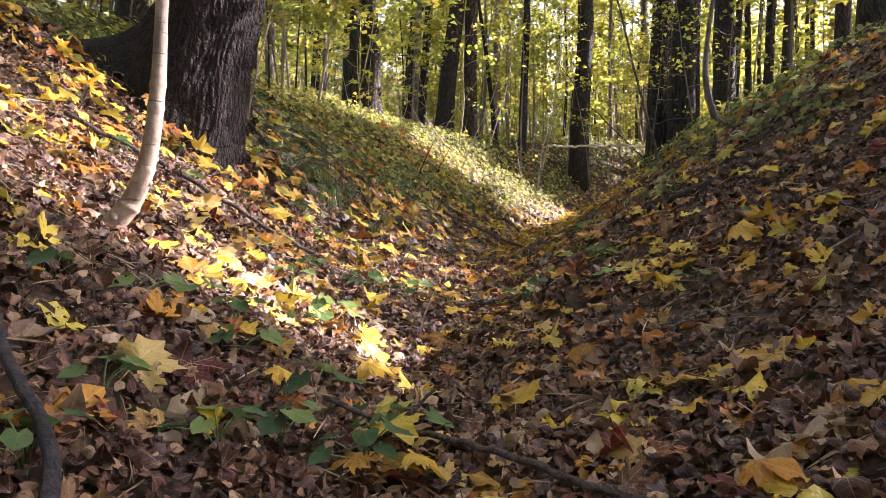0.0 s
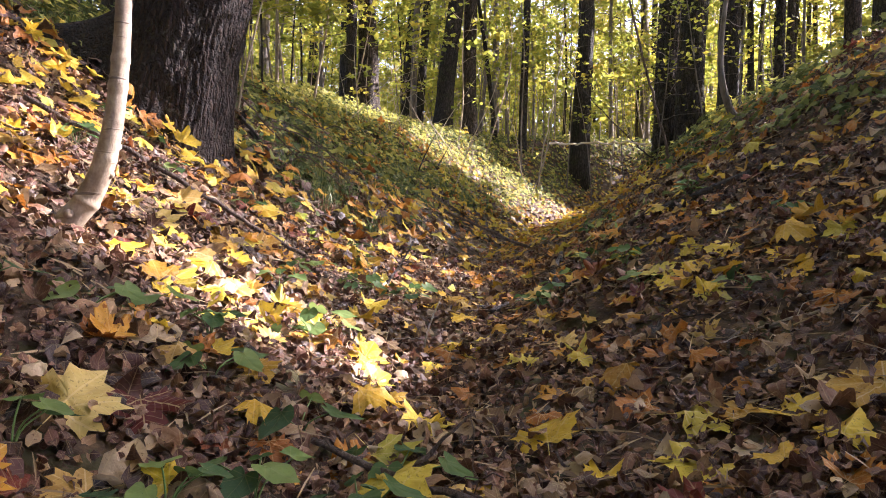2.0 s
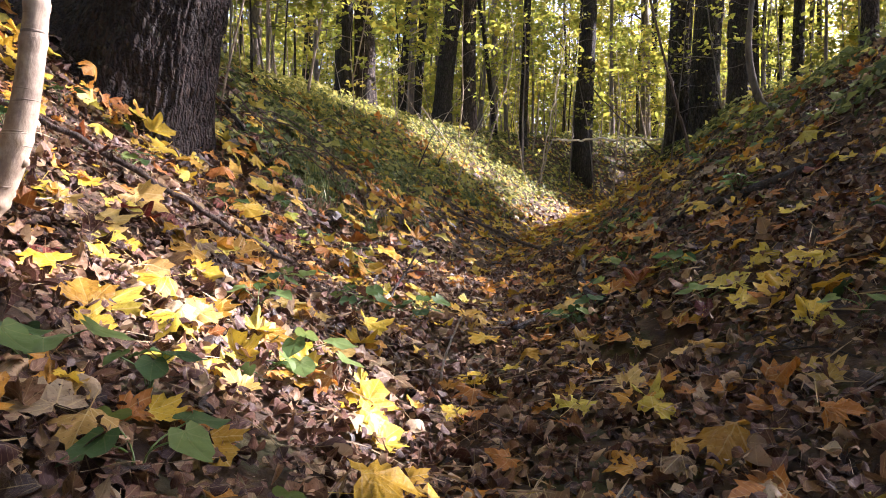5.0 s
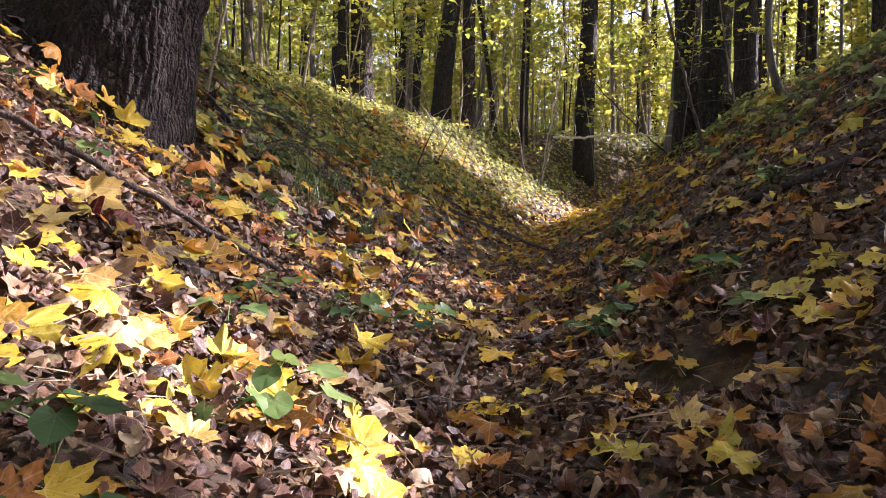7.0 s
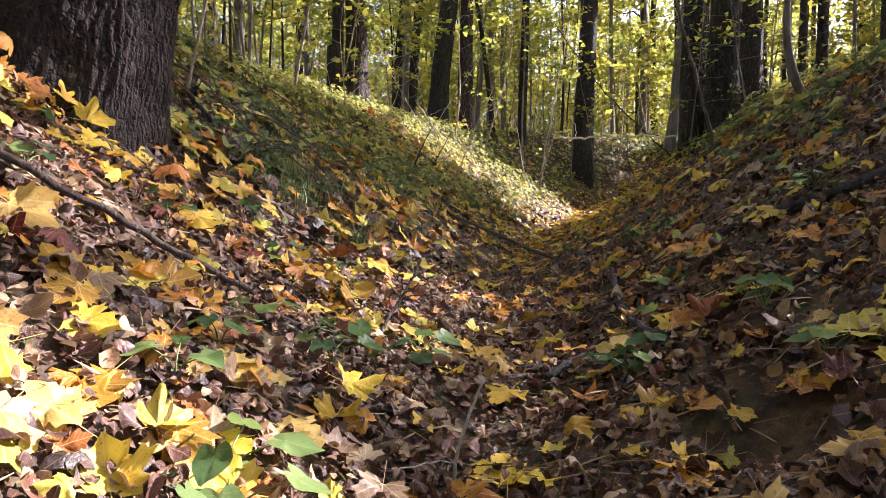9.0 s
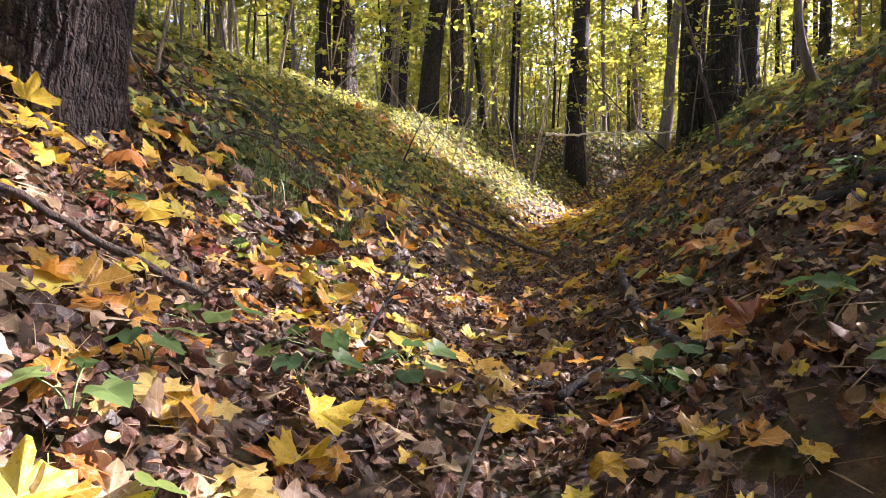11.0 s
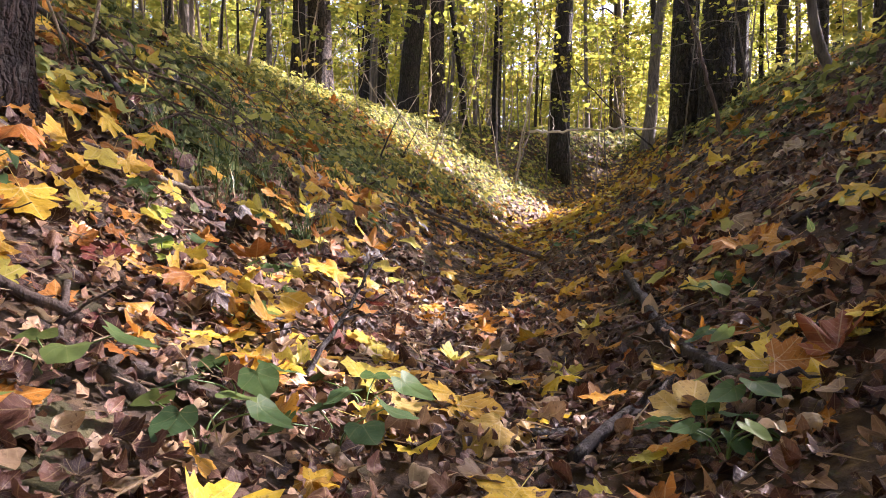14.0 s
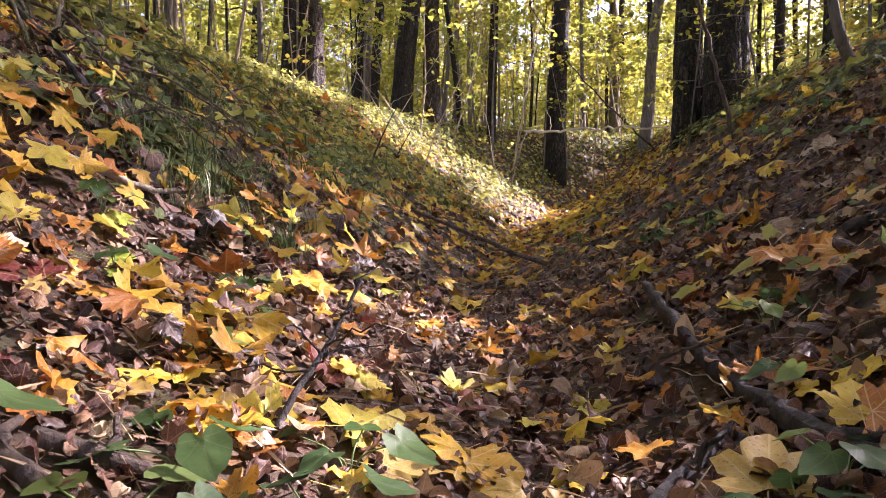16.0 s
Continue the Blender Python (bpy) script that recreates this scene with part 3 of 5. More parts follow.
x, y = strewn(6500, -5.0, 4.0, 8.6, 22.0, 1.2)
x, y = thin(x, y, 1 - 0.92 * green_bank(x, y))
lay("far_yellow_litter", ROUGH_LEAF, x, y, rng.uniform(0.08, 0.13, len(x)), rng.uniform(0.01, 0.04, len(x)), 0.4, M_YELLOW, "yellow leaves strewn at the gully's upper end")
x, y = strewn(2200, -5.5, 5.5, 9.4, 24.0, 1.2)
x, y = thin(x, y, 1 - 0.95 * green_bank(x, y))
lay("far_orange_litter", ROUGH_LEAF, x, y, rng.uniform(0.08, 0.13, len(x)), rng.uniform(0.01, 0.04, len(x)), 0.4, M_ORANGE, "orange leaves strewn at the gully's upper end")


# leaves on the ground behind and beside the way
x, y = rng.uniform(-7.5, 8.5, 34000), rng.uniform(-5.0, 14.0, 34000)
s = np.abs(x - gully_axis(y))
aside = (y < -0.1) | (s > 3.5)
x, y = x[aside], y[aside]
lay("brown_leaf_litter", TWO_FACE, x, y, rng.uniform(0.06, 0.11, len(x)), rng.uniform(0.0, 0.03, len(x)), 0.45, M_BROWN, "brown dead leaves covering the forest floor")
lay("yellow_leaf_litter", ROUGH_LEAF, x[::8], y[::8], rng.uniform(0.07, 0.13, len(x[::8])), rng.uniform(0.02, 0.04, len(x[::8])), 0.35, M_YELLOW, "yellow leaves strewn over the forest floor")

# ---- green ground cover and grass ----
COVER = TWO_FACE + [leaf_shape([(0.16, 0.05), (0.24, 0.3), (0.15, 0.6)], 0.9, rng.uniform(0.3, 0.9), rng, 1, 0, 0.1) for _ in range(8)] + [leaf_shape(MAPLE[1::3], 0.86, rng.uniform(0.3, 0.8), rng, 1, 0, 0.1) for _ in range(5)]
x, y = strewn(52000, -4.6, 4.6, 2.6, 21.0)
x, y = thin(x, y, green_bank(x, y) ** 1.2)
lay("green_ground_cover", COVER, x, y, rng.uniform(0.022, 0.056, len(x)) * (1 + 0.07 * np.clip(y - 5, 0, 12)), rng.uniform(0.02, 0.13, len(x)), 0.5, M_BANK,
    "low green herbs covering the gully's bank", "ground cover")
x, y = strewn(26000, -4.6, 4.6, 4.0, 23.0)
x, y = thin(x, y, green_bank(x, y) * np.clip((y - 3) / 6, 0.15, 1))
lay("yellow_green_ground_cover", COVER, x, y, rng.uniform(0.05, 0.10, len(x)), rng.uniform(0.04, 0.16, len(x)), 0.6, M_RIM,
    "yellow-green herbs on the gully's bank", "ground cover")

x, y = rng.uniform(-5.0, 9.0, 8000), rng.uniform(20.3, 31.0, 8000)
lay("green_ground_cover", TWO_FACE, x, y, rng.uniform(0.09, 0.17, len(x)), rng.uniform(0.03, 0.22, len(x)), 0.6, M_BANK, "low green herbs on the forest floor past the gully's head", "ground cover")
x, y = rng.uniform(-5.0, 9.0, 4500), rng.uniform(19.8, 31.0, 4500)
lay("yellow_green_ground_cover", TWO_FACE, x, y, rng.uniform(0.09, 0.17, len(x)), rng.uniform(0.05, 0.25, len(x)), 0.6, M_RIM, "yellow-green herbs on the forest floor past the gully's head", "ground cover")


# taller seedlings and herbs in loose clumps: on the shaded crest, on the shelf by the old tree, along the lit crest
def clumps(n, s0, s1, y0, y1, seed, gap):
    y = rng.uniform(y0, y1, n)
    x = gully_axis(y) + rng.uniform(s0, s1, n)
    return thin(x, y, np.clip((vnoise(x, y, 0.38, seed) - gap) * 2.2, 0, 1))


SEEDLING = COVER + [leaf_shape(MAPLE[::2], 0.88, rng.uniform(0.3, 0.8), rng, 1, 0.4, 0.06) for _ in range(8)]
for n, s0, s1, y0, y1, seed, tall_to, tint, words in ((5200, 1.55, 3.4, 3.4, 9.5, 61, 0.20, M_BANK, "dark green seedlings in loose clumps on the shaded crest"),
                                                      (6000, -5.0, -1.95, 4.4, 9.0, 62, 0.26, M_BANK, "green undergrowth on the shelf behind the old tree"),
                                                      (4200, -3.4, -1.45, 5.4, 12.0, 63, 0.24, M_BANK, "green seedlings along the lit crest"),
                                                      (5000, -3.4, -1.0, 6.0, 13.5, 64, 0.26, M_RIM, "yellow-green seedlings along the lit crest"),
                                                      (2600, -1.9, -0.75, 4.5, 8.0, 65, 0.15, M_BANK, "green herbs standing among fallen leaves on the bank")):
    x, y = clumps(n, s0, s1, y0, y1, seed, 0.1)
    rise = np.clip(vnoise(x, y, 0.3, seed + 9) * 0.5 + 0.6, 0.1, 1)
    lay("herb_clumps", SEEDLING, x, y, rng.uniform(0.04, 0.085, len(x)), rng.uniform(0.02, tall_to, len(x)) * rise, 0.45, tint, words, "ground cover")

# maple leaves caught on the herbs of the bank
def caught(n, seed_scale, top):
    y = 3.6 + 8.5 * rng.uniform(0, 1, n) ** 1.2
    x = gully_axis(y) - rng.uniform(0.35, 2.6, n)
    return thin(x, y, np.clip(0.5 + 1.3 * vnoise(x, y, seed_scale, 51), 0.08, top))


for amount, colour, words, tint in ((560, M_YELLOW, "yellow maple leaves caught on green herbs", "yellow"), (420, M_ORANGE, "orange maple leaves caught on green herbs", "orange"),
                                    (800, M_UNDER, "dark brown leaves lying between green herbs", "brown")):
    x, y = caught(amount, 0.55, 1.0)
    lay(tint + "_leaf_litter", FLAT_MAPLE, x, y, np.clip(rng.normal(0.07 if tint == "brown" else 0.095, 0.02, len(x)), 0.045, 0.14), rng.uniform(0.04, 0.13, len(x)), 0.4, colour, words)


def grass_mesh(n_tufts):
    x, y = strewn(n_tufts * 4, -2.6, 2.2, 3.2, 11.0)
    x, y = thin(x, y, np.maximum(green_bank(x, y) * 0.7 * (vnoise(x, y, 0.6, 4) > 0.0) * (x < gully_axis(y)), 0.4 * np.exp(-((x + 0.85) / 0.26) ** 2 - ((y - 4.85) / 0.4) ** 2)))
    tuft = np.repeat(np.arange(len(x)), 22)
    bx, by = x[tuft] + rng.normal(0, 0.035, len(tuft)), y[tuft] + rng.normal(0, 0.035, len(tuft))
    base = np.stack([bx, by, ground_z(bx, by)], -1)
    a, L = rng.uniform(0, 2 * np.pi, len(tuft)), rng.uniform(0.07, 0.26, len(tuft))[:, None]
    out = np.stack([np.cos(a), np.sin(a), 0 * a], -1)
    side = np.stack([-np.sin(a), np.cos(a), 0 * a], -1) * rng.uniform(0.0011, 0.0022, len(tuft))[:, None]
    droop = rng.uniform(0.3, 1.1, len(tuft))[:, None]
    # each blade rises, arches over and ends in a point
    rows = [base + L * (out * droop * o + [0, 0, 1.0] * np.ones_like(base) * (h - 0.35 * droop * o * o)) for o, h in ((0, 0), (0.18, 0.42), (0.52, 0.74), (0.95, 0.82))]
    v = np.stack([rows[0] - side, rows[0] + side, rows[1] + side, rows[1] - side, rows[2] + side * 0.8, rows[2] - side * 0.8, rows[3]], 1).reshape(-1, 3)
    f = np.array([[0, 1, 2], [0, 2, 3], [3, 2, 4], [3, 4, 5], [5, 4, 6]])[None] + (np.arange(len(tuft)) * 7)[:, None, None]
    return mesh_from("grass", v, f.reshape(-1, 3), None, True, M_GRASS)


tagged(new("grass", grass_mesh(1300)), "tufts of green and bleached grass on the bank", "grass", kind="stuff")


# ---- larger single leaves that lie on top ----
HERO = [leaf_shape(MAPLE, 0.9, rng.uniform(0.3, 0.75), rng, 3, 0.55, 0.05, 0.012, 1.4) for _ in range(14)]
for v, f, uv in HERO:
    # the middle of the blade is the leaf's own origin
    v -= [*(v[:-4, :2].min(0) + v[:-4, :2].max(0)) / 2, v[:-4, 2].mean()]
HERO_MESH = {k: [mesh_from("maple_leaf", v, f, uv, True, m) for v, f, uv in HERO] for k, m in M_ONE.items()}


def leaf_on_ground(kind, x, y, size, tilt, pick, sunward=0.0):
    """One leaf on the ground; it leans towards the gully's mouth by tilt degrees and rests on its lower rim."""
    me = HERO_MESH[kind][pick.randrange(14)]
    lean, soil = radians(tilt), Vector(ground_normal(np.array([x]), np.array([y]))[0])
    down = Vector((-0.6 * x, -1.3, 0)).normalized()
    nrm = (down * math.sin(lean) + Vector((0, 0, math.cos(lean))) + (0.7 if tilt < 70 else 0.0) * soil).normalized()
    lift = 0.022 + 0.36 * size * math.sqrt(max(0.0, 1 - nrm.dot(soil) ** 2))
    nrm = (nrm + sunward * Vector((0.66, -0.47 + pick.gauss(0, 0.15), 0.58 + pick.gauss(0, 0.15)))).normalized()
    rot = nrm.to_track_quat("Z", "Y") @ Euler((0, 0, pick.uniform(0, 2 * math.pi))).to_quaternion()
    ob = new("maple_leaf", me)
    ob.parent = ground
    ob.matrix_local = Matrix.LocRotScale((x, y, float(ground_z(x, y)) + lift), rot, (size / 1.18,) * 3)
    return ob


# place, width and lean
YELLOW_LEAVES_A = [(0.07, 3.5, 0.135, 20), (0.59, 3.42, 0.106, 54), (-0.71, 3.79, 0.076, 63), (-0.43, 3.62, 0.114, 12), (-0.32, 3.45, 0.156, 7), (-0.37, 3.81, 0.072, 36),
                   (-0.49, 3.35, 0.071, 34), (-0.14, 3.92, 0.116, 27), (-0.04, 3.67, 0.107, 13), (0.32, 3.86, 0.091, 25), (0.92, 4.49, 0.115, 31), (-0.28, 4.4, 0.1, 25),
                   (-1.39, 4.81, 0.119, 52), (-0.86, 3.91, 0.099, 52), (0.7, 4.03, 0.075, 20), (1.41, 5.19, 0.142, 37), (0.75, 3.75, 0.062, 26), (0.13, 5.87, 0.113, 28),
                   (0.42, 5.08, 0.11, 26), (-0.71, 3.31, 0.106, 36), (-0.78, 5.17, 0.141, 42), (-0.09, 6.03, 0.139, 31)]
YELLOW_LEAVES_B = [(0.49, 5.93, 0.137, 29), (0.71, 3.98, 0.084, 28), (0.54, 2.84, 0.06, 22), (-0.69, 2.89, 0.1, 28), (-0.28, 3.51, 0.119, 16), (-0.39, 3.98, 0.16, 30),
                   (-0.17, 3.11, 0.056, 50), (0.22, 3.17, 0.086, 22), (0.6, 3.28, 0.082, 46), (0.41, 2.94, 0.101, 22), (0.34, 2.93, 0.071, 14), (-0.45, 3.54, 0.086, 12),
                   (-1.03, 3.85, 0.133, 36), (-0.3, 6.88, 0.16, 35), (-0.65, 2.33, 0.116, 30), (-0.56, 2.21, 0.119, 33), (-0.55, 2.45, 0.112, 27), (-0.37, 2.48, 0.101, 13),
                   (-0.64, 2.97, 0.123, 51), (-0.52, 2.1, 0.092, 14), (-0.46, 2.15, 0.071, 13), (-0.18, 2.45, 0.068, 18)]
YELLOW_LEAVES_C = [(0.07, 2.81, 0.14, 5), (0.26, 2.49, 0.093, 12), (0.59, 2.48, 0.102, 47), (0.8, 2.86, 0.144, 13), (0.77, 2.69, 0.105, 31), (-0.97, 3.02, 0.096, 27),
                   (-0.65, 2.19, 0.133, 33), (-0.63, 2.07, 0.086, 39), (-0.29, 1.65, 0.067, 0), (-0.43, 1.89, 0.084, 19), (0.27, 2.4, 0.114, 19), (-0.06, 1.94, 0.073, 55),
                   (0.81, 2.41, 0.111, 26), (0.56, 1.77, 0.151, 8), (0.62, 1.75, 0.102, 0), (0.02, 1.86, 0.138, 5), (-0.18, 2.38, 0.133, 34), (-0.33, 2.34, 0.097, 28),
                   (1.03, 2.49, 0.101, 29), (0.96, 2.78, 0.112, 37), (-0.99, 2.67, 0.109, 32), (-0.34, 1.86, 0.089, 37)]
YELLOW_LEAVES_D = [(-0.05, 1.63, 0.134, 31), (-0.33, 1.34, 0.065, 59), (-0.77, 1.51, 0.061, 43), (-0.83, 3.63, 0.15, 52), (-1.28, 3.84, 0.16, 44), (-1.19, 2.34, 0.128, 34),
                   (0.41, 2.24, 0.098, 23), (0.77, 1.64, 0.144, 30), (0.7, 1.54, 0.115, 27), (0.58, 1.11, 0.065, 48), (1.0, 1.64, 0.09, 33), (0.96, 2.69, 0.089, 38),
                   (0.68, 1.66, 0.123, 5), (0.64, 1.08, 0.056, 21), (-2.22, 4.17, 0.159, 51), (-1.32, 2.32, 0.131, 32), (-1.53, 3.31, 0.15, 40)]
TAN_LEAVES_A = [(0.43, 3.35, 0.146, 25), (-0.45, 3.47, 0.081, 10), (-0.05, 3.45, 0.115, 19), (-1.13, 5.03, 0.145, 40), (1.12, 4.16, 0.106, 28), (0.44, 4.1, 0.086, 21),
                (0.58, 4.73, 0.097, 26), (-0.35, 3.52, 0.099, 17), (-0.38, 2.8, 0.062, 31), (-0.55, 2.88, 0.068, 23), (0.08, 3.37, 0.122, 26), (-1.21, 4.1, 0.106, 44),
                (1.15, 3.7, 0.114, 34), (-0.3, 2.57, 0.086, 13), (-0.46, 2.75, 0.105, 19), (0.4, 2.39, 0.108, 20), (0.55, 2.51, 0.08, 41), (-0.48, 1.75, 0.095, 25),
                (-0.68, 2.4, 0.12, 35), (0.7, 2.21, 0.098, 22), (-0.3, 2.64, 0.113, 23), (-0.27, 6.8, 0.16, 34)]
TAN_LEAVES_B = [(-0.48, 1.42, 0.141, 50), (-0.88, 2.83, 0.147, 67), (-0.84, 2.5, 0.152, 32), (0.41, 1.36, 0.081, 49), (1.09, 2.01, 0.105, 29), (-0.4, 1.24, 0.092, 10),
                (0.06, 1.49, 0.093, 22)]
LIME_LEAVES = [(-0.23, 4.97, 0.087, 35), (-0.13, 4.93, 0.098, 34), (-0.71, 4.06, 0.079, 52), (-0.82, 4.32, 0.083, 47), (-0.68, 3.98, 0.054, 36)]
PALE_LEAVES = [(-0.31, 3.66, 0.108, 34), (1.52, 5.02, 0.155, 32), (-0.13, 3.02, 0.081, 14), (1.01, 4.36, 0.14, 32), (-0.41, 5.12, 0.098, 45), (-0.21, 2.67, 0.091, 38),
               (-0.55, 1.77, 0.119, 14), (0.11, 1.95, 0.117, 12), (0.36, 2.01, 0.068, 30), (0.77, 1.98, 0.088, 21), (-0.2, 1.93, 0.073, 15), (-0.53, 1.39, 0.047, 45),
               (0.23, 1.52, 0.071, 30), (0.57, 1.59, 0.077, 18), (0.95, 1.71, 0.081, 32), (0.73, 1.3, 0.067, 42), (0.15, 1.92, 0.12, 19)]
ORANGE_LEAVES_A = [(0.76, 4.6, 0.098, 51), (-1.21, 5.7, 0.116, 52), (0.62, 3.6, 0.132, 12), (-0.62, 3.89, 0.079, 34), (-1.04, 4.5, 0.117, 44), (-0.56, 3.51, 0.078, 24),
                   (1.15, 4.91, 0.135, 34), (-0.25, 7.46, 0.16, 35), (0.2, 4.66, 0.11, 23), (-0.62, 2.91, 0.089, 33), (-1.16, 4.7, 0.141, 39), (-0.35, 6.35, 0.16, 34),
                   (0.82, 3.64, 0.099, 29), (0.48, 2.89, 0.09, 9), (0.86, 4.14, 0.154, 24), (0.89, 3.91, 0.141, 24), (1.0, 3.48, 0.116, 32), (-0.87, 3.58, 0.095, 33),
                   (-0.54, 2.61, 0.07, 69), (-0.5, 2.3, 0.054, 52), (-0.23, 2.85, 0.08, 52), (-0.57, 2.97, 0.092, 41)]
ORANGE_LEAVES_B = [(0.05, 2.57, 0.108, 26), (0.34, 2.61, 0.137, 8), (0.6, 3.34, 0.108, 59), (0.65, 2.79, 0.097, 9), (0.88, 4.06, 0.16, 31), (-1.69, 4.18, 0.16, 42),
                   (-0.41, 1.92, 0.064, 26), (0.38, 2.3, 0.109, 27), (0.44, 1.87, 0.115, 29), (-0.08, 1.8, 0.084, 4), (0.27, 1.94, 0.075, 27), (0.96, 2.27, 0.075, 27),
                   (-0.53, 2.83, 0.081, 34), (-0.47, 1.18, 0.11, 19), (0.26, 1.85, 0.087, 42), (0.64, 1.42, 0.082, 33), (0.98, 2.11, 0.089, 51), (0.34, 1.34, 0.058, 36),
                   (-1.74, 3.3, 0.124, 52)]
RED_LEAVES = [(0.09, 4.04, 0.123, 15), (-0.7, 4.3, 0.1, 30), (-0.5, 2.89, 0.052, 45), (-1.31, 5.25, 0.147, 52), (-0.73, 5.24, 0.144, 50), (-0.32, 4.94, 0.14, 37),
              (-0.4, 1.46, 0.118, 35), (0.47, 1.35, 0.098, 15)]
pick = random.Random(5)
for kind, rows in (("yellow", YELLOW_LEAVES_A), ("yellow", YELLOW_LEAVES_B), ("yellow", YELLOW_LEAVES_C), ("yellow", YELLOW_LEAVES_D), ("tan", TAN_LEAVES_A), ("tan", TAN_LEAVES_B), ("lime", LIME_LEAVES), ("pale", PALE_LEAVES), ("orange", ORANGE_LEAVES_A), ("orange", ORANGE_LEAVES_B), ("red", RED_LEAVES)):
    for x, y, size, tilt in rows:
        leaf_on_ground(kind, x, y, size, tilt, pick)
pick = random.Random(12)
for k in range(26):
    a, d = pick.uniform(0, 6.28), pick.random() ** 0.5
    leaf_on_ground(pick.choice(["yellow", "tan", "pale", "yellow", "yellow"]), -0.5 + 0.5 * d * math.cos(a), 2.42 + 0.42 * d * math.sin(a), pick.uniform(0.05, 0.11), 40, pick, 0.6)
pick = random.Random(11)
for k in range(80):
    y = 1.0 + 4.2 * pick.random() ** 1.2
    x = pick.uniform(-0.62, 0.72) * (y + 0.3)
    leaf_on_ground(pick.choice(["yellow", "yellow", "tan", "brown", "brown", "pale"]), x, y, pick.uniform(0.04, 0.075), pick.uniform(10, 60), pick)


# ---- green plants with heart-shaped leaves ----
HERB_SHAPES = [leaf_shape(HEART, 0.95, rng.uniform(0.25, 0.5), rng, 3, 0, 0.02, 0.004, 1.3) for _ in range(4)]
HERB_MESH = [mesh_from("leaf", v, f, uv, True, M_HERB) for v, f, uv in HERB_SHAPES]


def make_herb(pick, leaves, height, leaf_size):
    plant = thing("ground_plant", "low green plant with heart-shaped leaves on leaf litter", "plant", "green plants on the gully floor")
    for k in range(leaves):
        a = 2 * math.pi * (k + pick.uniform(-0.3, 0.3)) / leaves
        reach, h = pick.uniform(0.02, 0.09), height * pick.uniform(0.45, 1.0)
        tip = Vector((reach * math.cos(a), reach * math.sin(a), h))
        path = bend_path([(0, 0, -0.02), (tip.x * 0.25, tip.y * 0.25, h * 0.55), tuple(tip)], 5)
        stalk = part_mesh("stem", stem_mesh("stem", [tube(path, np.linspace(0.0017, 0.0012, len(path)), 5)], M_GRASS), plant)
        ob = part_mesh("leaf", HERB_MESH[pick.randrange(4)], stalk)
        s = leaf_size * pick.uniform(0.7, 1.25)
        ob.matrix_local = Matrix.LocRotScale(tip, Euler((pick.gauss(-0.55, 0.22), pick.gauss(0, 0.22), a - math.pi / 2 + pick.gauss(0, 0.3))), (s, s, s))
    return plant


pick = random.Random(3)
herbs = [make_herb(pick, 4, 0.08, 0.07), make_herb(pick, 5, 0.07, 0.06), make_herb(pick, 5, 0.06, 0.05), make_herb(pick, 7, 0.10, 0.055)]
HERB_AT = [(-0.21, 1.65, 0), (-0.03, 1.56, 0), (-0.22, 1.41, 1), (-0.41, 1.76, 0), (-0.75, 1.57, 0), (-0.65, 1.75, 0), (-0.49, 1.28, 1), (-0.45, 1.01, 1),
           (-0.06, 1.37, 3), (-0.36, 2.44, 0), (-0.33, 2.34, 0), (-0.50, 2.61, 1), (-0.39, 2.26, 2), (-0.13, 3.44, 0), (-0.49, 1.97, 1),
           (-0.33, 3.15, 0), (-0.16, 3.28, 0), (0.49, 3.29, 1), (0.41, 3.25, 2), (-0.7, 4.01, 0), (-0.62, 1.87, 0),
           (0.62, 3.6, 2), (0.9, 2.4, 2), (-0.3, 1.3, 1), (-0.53, 3.15, 0), (0.41, 3.19, 1), (-0.32, 3.32, 0)]
places = list(HERB_AT)
for k in range(46):
    y = pick.uniform(2.6, 7.5)
    x = pick.choice([-1, -1, 1]) * pick.uniform(0.5, 1.7) + float(gully_axis(y))
    places.append((x, y, pick.randrange(1, 4)))
for x, y, k in places:
    m = Matrix.LocRotScale((x, y, float(ground_z(x, y)) + 0.005), Euler((0, 0, pick.uniform(0, 6.28))), None)
    copy_thing(herbs[k], m)
for h in herbs:
    x, y = pick.uniform(-1.6, -1.0), pick.uniform(5.0, 6.5)
    h.location = (x, y, float(ground_z(x, y)) + 0.005)


# ---- fallen sticks and branches ----
def stick(name, label, plan, r0, r1, lift=0.012, material=M_TWIG, twigs=0, seed=1, heights=None, wobble=0.006):
    """A fallen stick along a plan line; it lies on the ground, or stands off it by heights."""
    pts = [(x, y, float(ground_z(x, y)) + lift + (heights[k] if heights else 0)) for k, (x, y) in enumerate(plan)]
    span = sum(math.dist(a, b) for a, b in zip(pts, pts[1:]))
    path = bend_path(pts, 7, min(wobble, 0.09 * span / (7 * len(pts))), seed)
    ob = tagged(new(name, stem_mesh(name, [tube(path, np.linspace(r0, r1, len(path)), 9, 0.18, seed)], material)), label, "stick" if r0 < 0.012 else "branch", "fallen sticks")
    pick = random.Random(seed)
    for k in range(twigs):
        i = pick.randrange(len(path) // 4, len(path) - 1)
        d = Vector((pick.gauss(0, 1), pick.gauss(0, 1), abs(pick.gauss(0.3, 0.5)))).normalized() * pick.uniform(0.06, 0.16) * (1 + 8 * r0)
        p = path[i]
        side = bend_path([p, p + np.array(d) * 0.5 + np.array([0, 0, 0.01]), p + np.array(d)], 4, 0.004, seed + k)
        part_mesh("twig", stem_mesh("twig", [tube(side, np.linspace(r1 * 0.7, 0.0012, len(side)), 6)], material), ob)
    return ob


